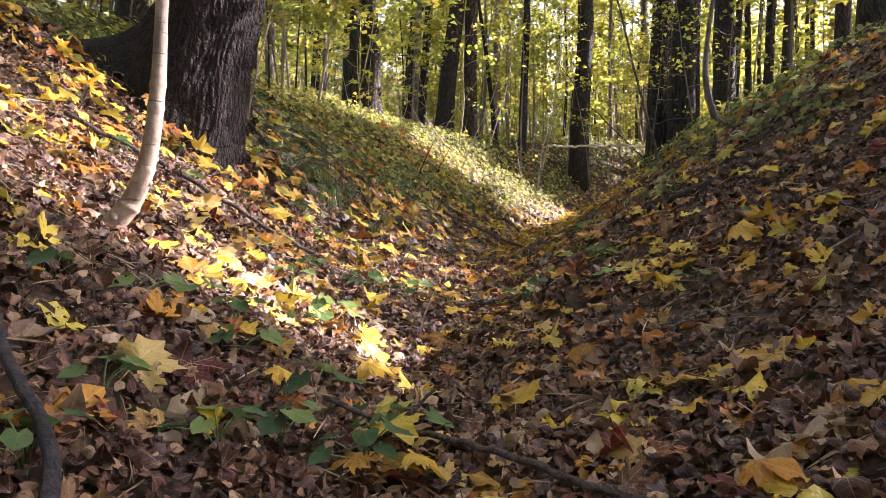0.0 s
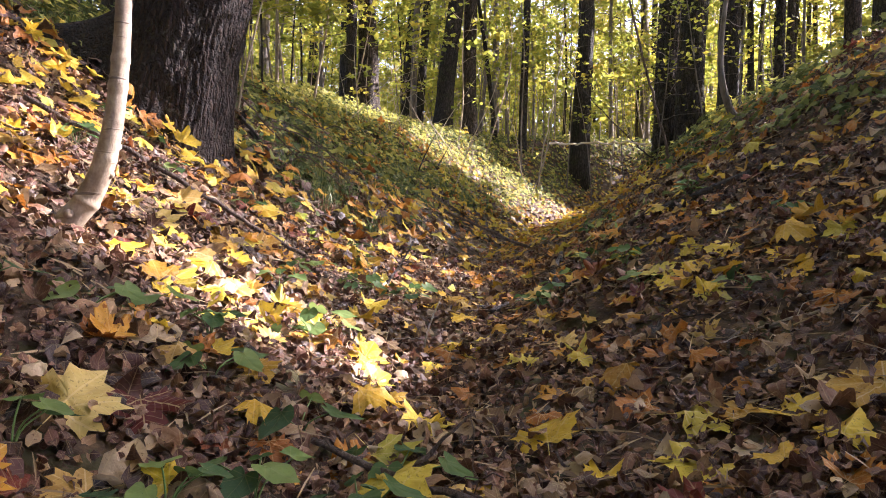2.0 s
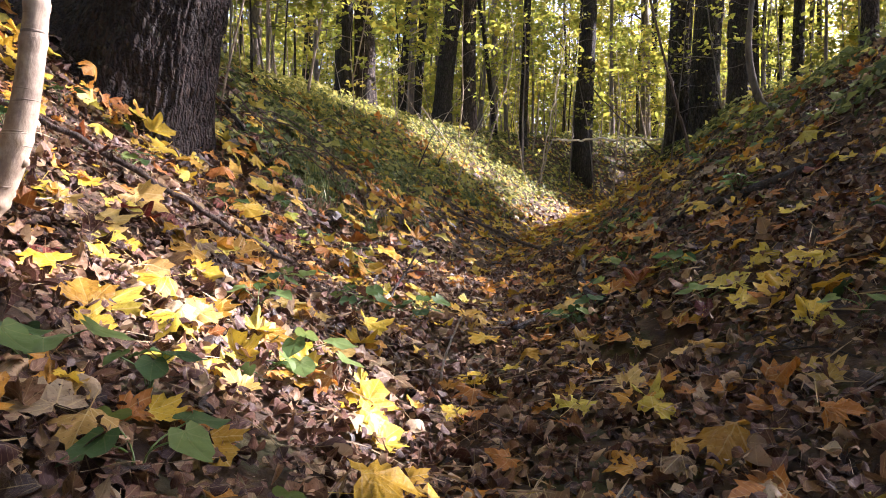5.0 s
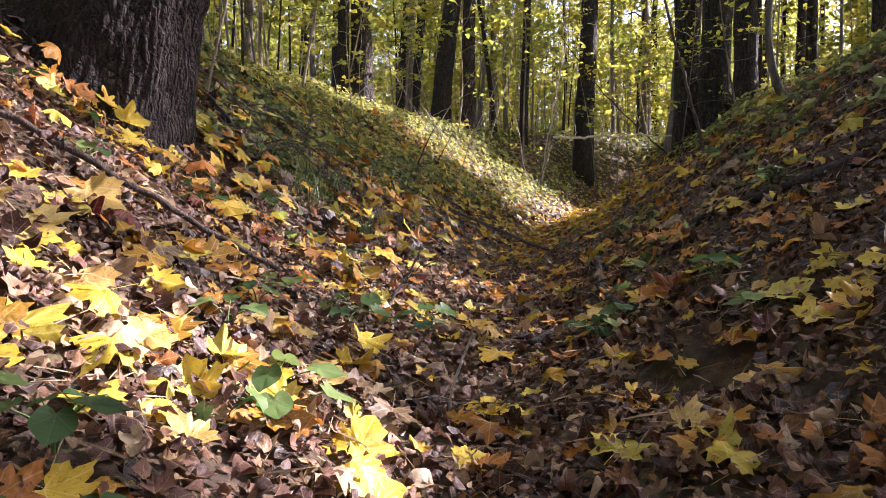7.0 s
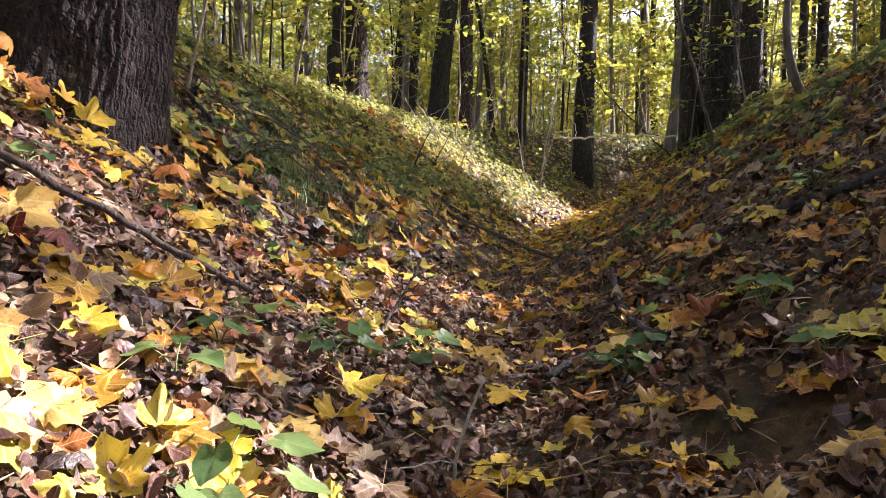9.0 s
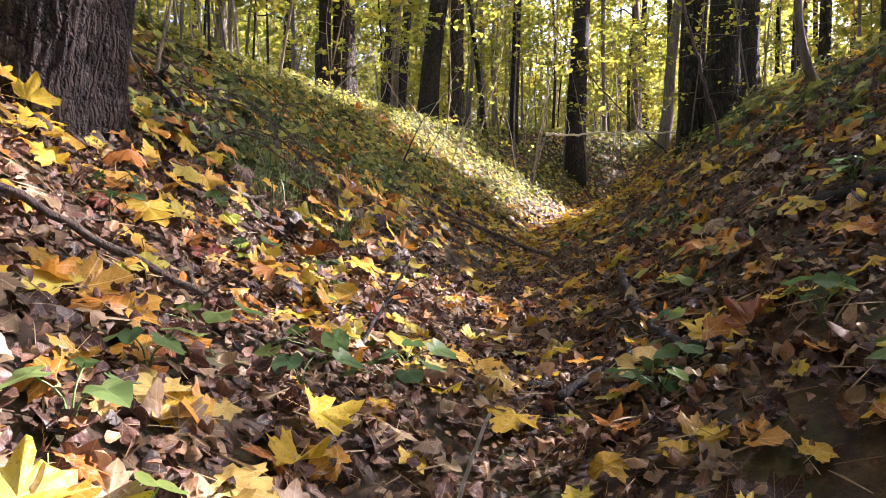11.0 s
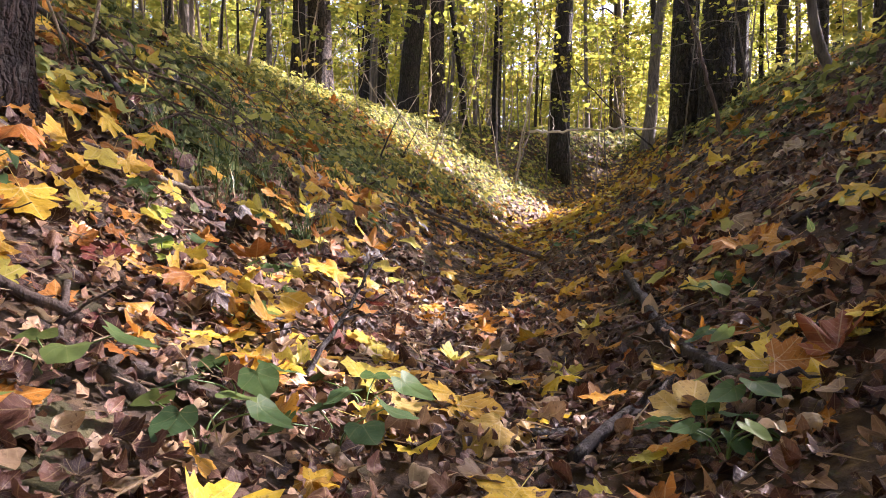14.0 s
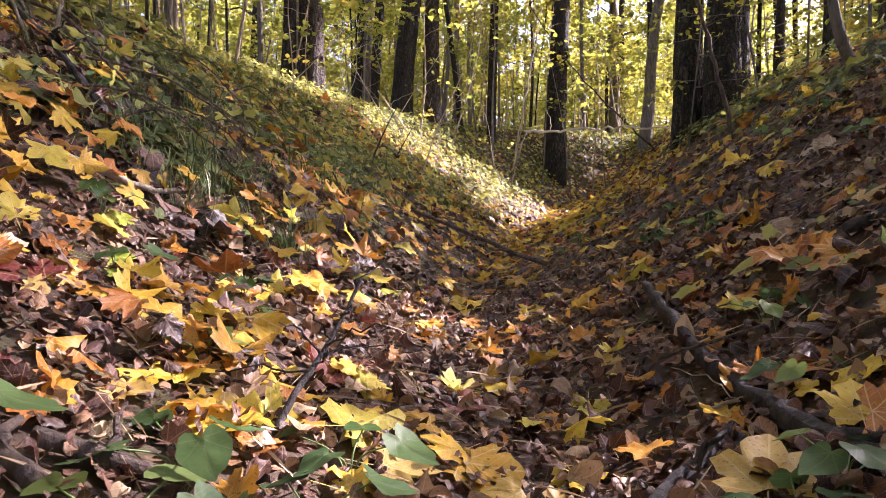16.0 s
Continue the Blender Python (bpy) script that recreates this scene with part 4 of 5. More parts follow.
stick("fallen_stick", "thin grey-brown stick lying across leaf litter", [(-0.17, 1.57), (-0.02, 1.50), (0.15, 1.39), (0.31, 1.2), (0.40, 1.08)], 0.0055, 0.0075, 0.055, twigs=1, seed=2)
stick("fallen_stick", "dark bent twig on leaf litter", [(-0.64, 1.23), (-0.58, 1.16), (-0.48, 1.07), (-0.41, 1.0), (-0.35, 0.9)], 0.008, 0.011, 0.06, M_DEAD, seed=3)
stick("fallen_stick", "long brown stick lying down the bank by a sapling", [(-1.45, 2.78), (-1.06, 3.02), (-0.78, 3.22), (-0.56, 3.30)], 0.011, 0.008, 0.05, twigs=2, seed=4)
stick("fallen_branch", "thin brown branch lying across the gully", [(-0.05, 7.25), (0.64, 5.93)], 0.010, 0.014, 0.075, M_TWIG, 2, 5)
stick("fallen_branch", "dark rotten branch half sunk in leaves", [(0.73, 4.70), (0.58, 4.0), (0.545, 3.76), (0.53, 3.52), (0.53, 3.30)], 0.015, 0.019, 0.03, M_DEAD, 2, 6)
stick("fallen_branch", "bare dark branch lying over leaf litter", [(0.47, 3.54), (0.40, 3.48), (0.34, 3.43), (0.21, 3.29)], 0.009, 0.012, 0.034, M_DEAD, 1, 7)
stick("fallen_branch", "short dark piece of branch in leaves", [(0.24, 3.40), (0.16, 3.39)], 0.010, 0.012, 0.025, M_DEAD, 0, 8)
stick("fallen_twig", "dark upright twig with side shoots", [(-0.25, 3.48), (-0.225, 3.54), (-0.18, 3.64), (-0.135, 3.72)], 0.007, 0.003, 0.0, M_DEAD, 8, 9, [0, 0.07, 0.16, 0.26], 0.004)
stick("fallen_twig", "short brown twig leaning in leaves", [(-0.66, 3.45), (-0.57, 3.25)], 0.007, 0.006, 0.03, M_TWIG, 1, 10)
stick("fallen_stick", "brown stick among green plants", [(-0.63, 3.28), (-0.53, 3.23), (-0.47, 3.20), (-0.42, 3.17)], 0.009, 0.013, 0.02, M_TWIG, 1, 12)
stick("fallen_stick", "grey stick lying under leaves", [(-0.47, 3.26), (-0.41, 3.27), (-0.35, 3.28), (-0.30, 3.30)], 0.012, 0.010, 0.02, M_TWIG, 1, 13)
stick("dry_stalk", "pale thin dry stalk standing in leaves", [(-0.035, 2.71), (-0.03, 2.72), (-0.01, 2.735), (0.02, 2.75)], 0.0042, 0.0025, 0.0, M_BLEACHED, 1, 14, [0, 0.07, 0.14, 0.21], 0.003)
stick("fallen_stick", "pale broken stick on the bank", [(-1.02, 4.3), (-0.86, 4.55), (-0.8, 4.72)], 0.012, 0.009, 0.06, M_STRAW, 0, 15)
stick("fallen_branch", "dark branch lying down the bank behind a big tree", [(-1.6, 5.5), (-1.35, 5.2), (-1.1, 4.95), (-1.0, 4.8)], 0.018, 0.008, 0.05, M_DEAD, 5, 16)
stick("fallen_twig", "thin arching dark twig over the bank", [(-1.5, 5.3), (-1.1, 5.6), (-0.8, 5.8)], 0.007, 0.003, 0.06, M_TWIG, 4, 17, [0, 0.15, 0.05])
stick("fallen_log", "weathered grey-brown log lying beside an old tree", [(-2.75, 3.92), (-2.4, 3.98), (-2.05, 4.1), (-1.8, 4.15)], 0.045, 0.03, 0.03, M_DEAD, 2, 24)
stick("fallen_branch", "dark rotten branch on the shaded bank", [(0.98, 4.04), (1.06, 3.95), (1.16, 3.82), (1.27, 3.72), (1.5, 3.6)], 0.018, 0.024, 0.02, M_DEAD, 1, 18)
stick("fallen_twig", "thin twig lying over a rotten branch", [(0.47, 3.88), (0.55, 3.82), (0.64, 3.76)], 0.004, 0.003, 0.07, M_TWIG, 2, 19)
stick("fallen_stick", "thin brown stick lying on the gully floor", [(0.58, 8.16), (0.68, 6.12)], 0.007, 0.005, 0.06, M_TWIG, 1, 23)
stick("leaning_shoot", "thin dark bare shoot leaning over the bank", [(-0.44, 9.1), (-0.38, 9.12), (-0.30, 9.15), (-0.20, 9.2)], 0.011, 0.004, 0.0, M_DEAD, 3, 27, [0, 0.22, 0.46, 0.72], 0.01)
stick("leaning_shoot", "thin dark bare shoot leaning over the bank", [(-0.26, 10.4), (-0.19, 10.42), (-0.10, 10.45), (0.0, 10.5)], 0.011, 0.004, 0.0, M_DEAD, 3, 28, [0, 0.2, 0.42, 0.68], 0.01)
stick("leaning_shoot", "thin bare brown pole leaning before dark trunks", [(2.06, 6.83), (1.95, 6.83), (1.83, 6.83), (1.55, 6.85)], 0.016, 0.009, -0.02, M_TWIG, 1, 30, [0, 0.5, 1.0, 2.3], 0.006)
stick("leaning_shoot", "thin dark bare shoot arching over the gully's head", [(3.46, 12.0), (3.0, 12.0), (2.3, 12.05), (1.6, 12.1)], 0.014, 0.005, 0.0, M_DEAD, 5, 31, [0, 0.85, 2.0, 3.2], 0.02)
stick("leaning_shoot", "thin pale upright dead shoot on the lit bank", [(1.79, 15.0), (1.9, 15.0), (2.1, 15.0), (2.35, 15.0)], 0.016, 0.008, 0.0, M_STRAW, 3, 32, [0, 0.9, 2.1, 3.6], 0.02)
stick("fallen_stick", "long pale bare stick propped on the crest", [(-0.55, 12.4), (-0.2, 12.3), (0.15, 12.2)], 0.013, 0.008, 0.0, M_STRAW, 1, 29, [0.55, 0.3, 0.05], 0.008)
stick("fallen_branch", "long dark dead branch lying down the bank by the old tree", [(-1.86, 5.42), (-1.62, 5.28), (-1.4, 5.16), (-1.18, 4.98)], 0.017, 0.009, 0.07, M_DEAD, 5, 33, [0.05, 0.06, 0.03, 0.0], 0.01)
stick("fallen_branch", "thin dark dead branch beside a thicker one on the bank", [(-1.7, 5.5), (-1.5, 5.42), (-1.3, 5.36), (-1.02, 5.3)], 0.009, 0.004, 0.05, M_TWIG, 4, 34, [0.1, 0.14, 0.1, 0.02], 0.012)
stick("fallen_stick", "dark stick on the bank's crest", [(-1.45, 9.3), (-1.2, 9.5), (-0.95, 9.9)], 0.014, 0.010, 0.06, M_DEAD, 2, 20)
for k, (x, y, dx, dy) in enumerate([(-1.35, 5.0, 0.5, 0.35), (-1.2, 5.3, 0.55, 0.1), (-1.5, 5.6, 0.6, 0.45), (-1.1, 4.75, 0.4, 0.5), (-1.6, 6.3, 0.7, 0.2), (-1.3, 6.9, 0.5, 0.6)]):
    stick("fallen_twig", "thin arching dark twig over the bank", [(x, y), (x + 0.35 * dx, y + 0.4 * dy), (x + 0.7 * dx, y + 0.75 * dy), (x + dx, y + dy)], 0.006, 0.002, 0.02, M_TWIG, 4, 60 + k,
          [0, 0.12 + 0.02 * k, 0.14, 0.03])
pick = random.Random(21)
for k in range(34):
    y = 1.2 + 6.0 * pick.random()
    x, a, l = pick.uniform(-0.6, 0.7) * (y + 0.4), pick.uniform(0, 3.14), pick.uniform(0.08, 0.3)
    stick("fallen_twig", "thin dead twig lying in leaf litter", [(x, y), (x + l * 0.5 * math.cos(a), y + l * 0.5 * math.sin(a)), (x + l * math.cos(a + 0.2), y + l * math.sin(a + 0.2))],
          pick.uniform(0.002, 0.005), 0.0015, 0.035, pick.choice([M_TWIG, M_DEAD, M_STRAW]), pick.randrange(0, 3), 40 + k)


# ---- trees ----


TWIG_LEAF = [simple_leaf(rng, 6) for _ in range(6)]
FAR_LEAF = [simple_leaf(rng, 4) for _ in range(5)]


def limb_lines(rng, height, base, count, spread, rise):
    """Limbs from a straight upright stem: arrays of points that arch outward."""
    lines = []
    for k in range(count):
        h = base + (height - base) * (k + rng.uniform(0, 0.8)) / count
        a = 2.4 * k + rng.uniform(-0.5, 0.5)
        l = spread * (1 - 0.6 * (h - base) / max(height - base, 0.1)) * rng.uniform(0.6, 1.15)
        d = np.array([math.cos(a), math.sin(a), 0])
        p = [np.array([0, 0, h]), np.array([0, 0, h + 0.25 * rise * l]) + d * l * 0.45, np.array([0, 0, h + rise * l * rng.uniform(0.35, 0.8)]) + d * l]
        lines.append(bend_path(p, 3, 0.02 * l, int(rng.integers(1e6))))
    return lines


def leaf_cloud(rng, lines, n, puff):
    """Places for leaves in flat sprays along the outer limbs."""
    which = rng.integers(0, len(lines), n)
    t = rng.uniform(0.25, 1.05, n)
    pos = np.empty((n, 3))
    for k, line in enumerate(lines):
        m = which == k
        i = np.clip(t[m], 0, 1) * (len(line) - 1)
        a = np.floor(i).astype(int).clip(0, len(line) - 2)
        pos[m] = line[a] + (line[a + 1] - line[a]) * (i - a)[:, None]
    # gather into clumps
    lead = rng.integers(0, n, n // (22 if n > 300 else 6) + 1)
    centre = pos[lead] + rng.normal(0, 1, (len(lead), 3)) * [puff, puff, puff * 0.5]
    mine = rng.integers(0, len(lead), n)
    return centre[mine] + rng.normal(0, 1, (n, 3)) * [puff * 0.42, puff * 0.42, puff * 0.2]


def stem_line(height, lean, bow, rng, n=14):
    z = np.linspace(-0.3, height, n)
    t = z / height
    w = rng.normal(0, 1, 4)
    x = lean[0] * z + bow[0] * np.sin(np.pi * np.clip(t, 0, 1)) + 0.018 * height * (w[0] * np.sin(5 * t) + w[1] * np.sin(9 * t)) * t
    y = lean[1] * z + bow[1] * np.sin(np.pi * np.clip(t, 0, 1)) + 0.018 * height * (w[2] * np.sin(5 * t) + w[3] * np.sin(9 * t)) * t
    return np.stack([x, y, z], -1)


def make_tree(name, label, group, seed, height, radius, base, limbs, spread, leaves, leaf_size, puff, bark, lean=(0, 0), bow=(0, 0), rise=0.6, shapes=None,
              sides=12, leaf_mat=None, keep=None, at=(0, 0, 0), flare=1.28):
    rng = np.random.default_rng(seed)
    tree = thing(name, label, "tree" if radius > 0.04 else "sapling", group, at=at)
    line = stem_line(height, lean, bow, rng)
    t = np.clip(line[:, 2] / height, 0, 1)
    rad = radius * (1 - 0.85 * t) * (1 + (flare - 1) * np.exp(-np.clip(line[:, 2], 0, None) / (2.2 * radius)))
    # more rings near the foot, so that the flare is smooth
    fine = np.interp(np.r_[np.linspace(0, 2, 8, endpoint=False), np.arange(2, len(line))], np.arange(len(line)), np.arange(len(line)))
    path = np.stack([np.interp(fine, np.arange(len(line)), line[:, k]) for k in range(3)], -1)
    zz = np.clip(path[:, 2], 0, None)
    rad = radius * (1 - 0.85 * np.clip(zz / height, 0, 1)) * (1 + (flare - 1) * np.exp(-zz / (2.2 * radius)))
    part_mesh("trunk", stem_mesh("trunk", [tube(path, rad, sides, 0.14, seed % 50)], bark), tree)
    lines = limb_lines(rng, height * 0.97, base, limbs, spread, rise)
    for l in lines:
        f = np.clip(l[0, 2] / height, 0, 1)
        l[:, 0] += np.interp(l[0, 2], line[:, 2], line[:, 0])
        l[:, 1] += np.interp(l[0, 2], line[:, 2], line[:, 1])
    pieces = [tube(l, np.linspace(max(radius * 0.28, 0.006), max(radius * 0.05, 0.002), len(l)), 3 if height < 8 else 4, cap=False) for l in lines
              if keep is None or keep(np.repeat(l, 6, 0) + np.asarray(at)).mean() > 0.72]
    pieces = pieces or [tube(lines[0], np.linspace(0.01, 0.004, len(lines[0])), 4, cap=False)]
    tagged(part_mesh("branchwork", stem_mesh("branchwork", pieces, bark), tree), kind="stuff")
    if leaves:
        pos = leaf_cloud(rng, lines, leaves, puff)
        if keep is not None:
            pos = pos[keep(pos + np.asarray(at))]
        up = np.tile([0.0, 0.0, 1.0], (len(pos), 1))
        me = scatter("crown", shapes or FAR_LEAF, pos, rng.uniform(0.7, 1.3, len(pos)) * leaf_size, up, 0.8, leaf_mat or M_LIME, rng)
        tagged(part_mesh("crown", me, tree, "yellow-green autumn leaves"), kind="stuff")
    return tree


def foot(x, y, sink=0.05):
    return (x, y, float(ground_z(x, y)) - sink)


# the old tree on the left bank: furrowed bark, spreading root feet
def old_tree():
    cx, cy, height = -1.59, 4.27, 15.0
    tree = thing("old_tree", "big old tree with dark furrowed bark and spreading roots", "tree", at=(cx, cy, 0))
    sides = 230
    h = np.r_[np.linspace(-0.35, 1.6, 150), np.linspace(1.64, 5, 60)[1:], np.linspace(5.2, height, 24)]
    th = np.pi / 2 + np.linspace(0, 2 * np.pi, sides, endpoint=False)
    H, T = np.meshgrid(h, th, indexing="ij")
    up = np.clip(H, 0, None)
    R = 0.262 * (1 - 0.75 * up / height)

    def lobe(angle, width, amount, fall):
        d = (T - angle + np.pi) % (2 * np.pi) - np.pi
        return amount * np.exp(-(d / width) ** 2) * np.exp(-np.clip(H, 0, None) / fall)

    wide = 1 + lobe(np.pi * 1.02, 0.36, 1.5, 0.08) + lobe(np.pi * 1.02, 0.7, 0.5, 0.5) + lobe(-0.75, 0.42, 0.32, 0.22) + lobe(-1.75, 0.35, 0.22, 0.2) + lobe(0.5, 0.5, 0.35, 0.25) + lobe(2.2, 0.4, 0.5, 0.25) + 0.12 * np.exp(-up / 0.3)
    wide = wide + 0.05 * np.sin(3 * T + 0.7 * H) + 0.03 * np.sin(7 * T - H)
    u = (T - np.pi / 2) * 0.27
    warp = 1.9 * vnoise(u, H * 0.45, 0.11, 9) + 0.8 * vnoise(u, H, 0.05, 4)
    ridge = np.abs(np.sin(np.pi * u / 0.034 + warp)) ** 0.7
    plate = 0.55 + 0.45 * np.clip(1.5 * vnoise(u * 1.2, H * 0.6, 0.045, 17) + 0.6, 0, 1)
    fine = vnoise(u, H * 0.5, 0.012, 13)
    flake = vnoise(u * 1.3, H, 0.14, 2)
    R = R * wide + 0.015 * (ridge * plate - 0.5) + 0.004 * fine + 0.010 * flake
    X = 0.57 * (1 - np.exp(-up / 2.0)) - 0.02 + 0.01 * up + R * np.cos(T)
    Y = 0.01 * up + R * np.sin(T)
    # each strand of bark starts at the soil below it
    soil = ground_smooth(cx + 0.27 * wide[0] * np.cos(th), cy + 0.27 * wide[0] * np.sin(th))
    blend = np.exp(-up / 0.8)
    centre = float(ground_smooth(cx, cy))
    Z = H + soil[None] * blend + centre * (1 - blend)
    v = np.stack([X, Y, Z], -1).reshape(-1, 3)
    n, k = len(h), sides
    i, j = np.meshgrid(np.arange(n - 1), np.arange(k), indexing="ij")
    q = np.stack([i * k + j, i * k + (j + 1) % k, (i + 1) * k + (j + 1) % k, (i + 1) * k + j], -1).reshape(-1, 4)
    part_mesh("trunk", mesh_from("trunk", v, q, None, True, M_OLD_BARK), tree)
    r = np.random.default_rng(31)
    lines = limb_lines(r, height, 6.0, 9, 4.2, 0.6)
    for l in lines:
        l += [0.55 + 0.01 * l[0, 2], 0, centre]
    tagged(part_mesh("branchwork", stem_mesh("branchwork", [tube(l, np.linspace(0.09, 0.015, len(l)), 7) for l in lines], M_BARK), tree), kind="stuff")
    pos = leaf_cloud(r, lines, 2600, 0.8)
    up3 = np.tile([0.0, 0.0, 1.0], (len(pos), 1))
    part_mesh("crown", scatter("crown", FAR_LEAF, pos, r.uniform(0.12, 0.2, len(pos)), up3, 0.55, M_LIME, r), tree, "yellow-green autumn leaves")["kind"] = "stuff"
    return tree


old_tree()


# two saplings that start crooked from the bank and then stand upright
def crooked_sapling(label, x, y, bends, r0, r1, bark, seed, height):
    z = float(ground_z(x, y)) - 0.03
    tree = thing("crooked_sapling", label, "sapling", at=(x, y, z))
    path = bend_path(bends, 26, 0.0)
    rad = np.interp(np.linspace(0, 1, len(path)), [0, 0.12, 0.4, 1], [r0 * 1.25, r0, r1, r1 * 0.3])
    r = np.random.default_rng(seed)
    # scars of old buds ring the stem
    run = np.r_[0, np.cumsum(np.linalg.norm(np.diff(path, axis=0), axis=1))]
    for at in np.cumsum(r.uniform(0.06, 0.19, 14)):
        rad = rad * (1 + r.uniform(0.05, 0.13) * np.exp(-((run - at) / 0.009) ** 2))
    trunk = part_mesh("trunk", stem_mesh("trunk", [tube(path, rad, 18, 0.035, seed)], bark), tree)
    lines = limb_lines(r, height, height * 0.55, 7, 1.2, 0.7)
    for l in lines:
        l[:, :2] += np.array([np.interp(l[0, 2], path[:, 2], path[:, k]) for k in (0, 1)])
    tagged(part_mesh("branchwork", stem_mesh("branchwork", [tube(l, np.linspace(0.009, 0.003, len(l)), 6) for l in lines], bark), tree), kind="stuff")
    pos = leaf_cloud(r, lines, 260, 0.35)
    part_mesh("crown", scatter("crown", TWIG_LEAF, pos, r.uniform(0.08, 0.13, len(pos)), np.tile([0.0, 0, 1], (len(pos), 1)), 0.5, M_LIME, r), tree, "yellow-green leaves")["kind"] = "stuff"
    # pale knots along the stem
    for k in range(5):
        i = 24 + 13 * k
        p, rr = path[i], rad[i]
        a = r.uniform(0, 6.28)
        d = np.array([math.cos(a), math.sin(a), 0.2])
        part_mesh("knot", stem_mesh("knot", [tube([p + d * rr * 0.6, p + d * rr * 1.15, p + d * rr * 1.3], [rr * 0.5, rr * 0.35, rr * 0.1], 8)], bark), trunk)
    return tree


crooked_sapling("pale smooth sapling with a crooked foot on the bank", -0.96, 2.18,
                [(-0.045, 0.0, -0.06), (0.0, 0, 0.01), (0.07, 0.01, 0.10), (0.125, 0.0, 0.24), (0.15, 0.0, 0.46), (0.158, 0.0, 0.72), (0.172, 0.02, 1.3), (0.17, 0.05, 2.6), (0.2, 0.1, 5.2)],
                0.036, 0.025, M_BARK_RINGED, 4, 5.2)
crooked_sapling("grey sapling with a strongly bent foot on the shaded bank", 2.40, 6.03,
                [(0.09, 0.0, -0.05), (0.0, 0, 0.03), (-0.095, 0.0, 0.12), (-0.145, 0.0, 0.23), (-0.185, 0.0, 0.39), (-0.20, 0.0, 0.58), (-0.17, 0.02, 0.9), (-0.09, 0.03, 1.6), (-0.05, 0.05, 2.8), (0.06, 0.1, 5.6)],
                0.034, 0.029, M_BARK_GREY, 6, 5.6)


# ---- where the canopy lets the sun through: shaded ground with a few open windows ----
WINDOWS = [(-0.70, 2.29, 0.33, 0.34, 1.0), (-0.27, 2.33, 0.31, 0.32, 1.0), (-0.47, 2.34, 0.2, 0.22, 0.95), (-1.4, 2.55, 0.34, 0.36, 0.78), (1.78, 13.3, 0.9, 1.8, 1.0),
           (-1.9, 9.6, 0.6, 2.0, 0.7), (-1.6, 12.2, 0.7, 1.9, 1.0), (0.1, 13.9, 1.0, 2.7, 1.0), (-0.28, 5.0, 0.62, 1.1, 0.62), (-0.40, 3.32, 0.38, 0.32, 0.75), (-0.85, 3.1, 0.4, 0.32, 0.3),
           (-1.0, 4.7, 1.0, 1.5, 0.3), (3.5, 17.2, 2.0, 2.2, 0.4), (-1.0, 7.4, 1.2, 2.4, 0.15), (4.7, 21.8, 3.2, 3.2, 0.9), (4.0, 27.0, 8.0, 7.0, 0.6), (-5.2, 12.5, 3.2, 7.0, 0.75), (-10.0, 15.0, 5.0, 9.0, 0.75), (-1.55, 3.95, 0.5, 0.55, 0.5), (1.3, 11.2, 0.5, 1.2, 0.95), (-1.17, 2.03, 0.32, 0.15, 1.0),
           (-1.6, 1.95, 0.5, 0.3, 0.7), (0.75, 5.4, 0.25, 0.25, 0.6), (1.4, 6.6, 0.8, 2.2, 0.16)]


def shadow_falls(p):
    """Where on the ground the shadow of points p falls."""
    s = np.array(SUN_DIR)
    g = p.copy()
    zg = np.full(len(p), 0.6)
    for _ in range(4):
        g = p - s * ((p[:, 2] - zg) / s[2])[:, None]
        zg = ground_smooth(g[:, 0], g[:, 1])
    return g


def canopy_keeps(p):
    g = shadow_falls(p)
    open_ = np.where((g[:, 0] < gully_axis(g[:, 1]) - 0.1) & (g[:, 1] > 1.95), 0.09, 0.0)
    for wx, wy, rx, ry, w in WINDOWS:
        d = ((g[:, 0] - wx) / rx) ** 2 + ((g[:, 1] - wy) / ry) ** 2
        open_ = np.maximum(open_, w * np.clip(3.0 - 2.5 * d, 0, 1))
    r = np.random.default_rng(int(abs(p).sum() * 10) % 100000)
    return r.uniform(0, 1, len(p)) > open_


def stem_clears(x, y):
    """Whether a stem here throws its shadow beside the sunlit places."""
    across = y * math.sin(SUN_AZ) - x * math.cos(SUN_AZ)
    return all(abs(across - (wy * math.sin(SUN_AZ) - wx * math.cos(SUN_AZ))) > 0.3 for wx, wy, _, _, w in WINDOWS if w > 0.75)


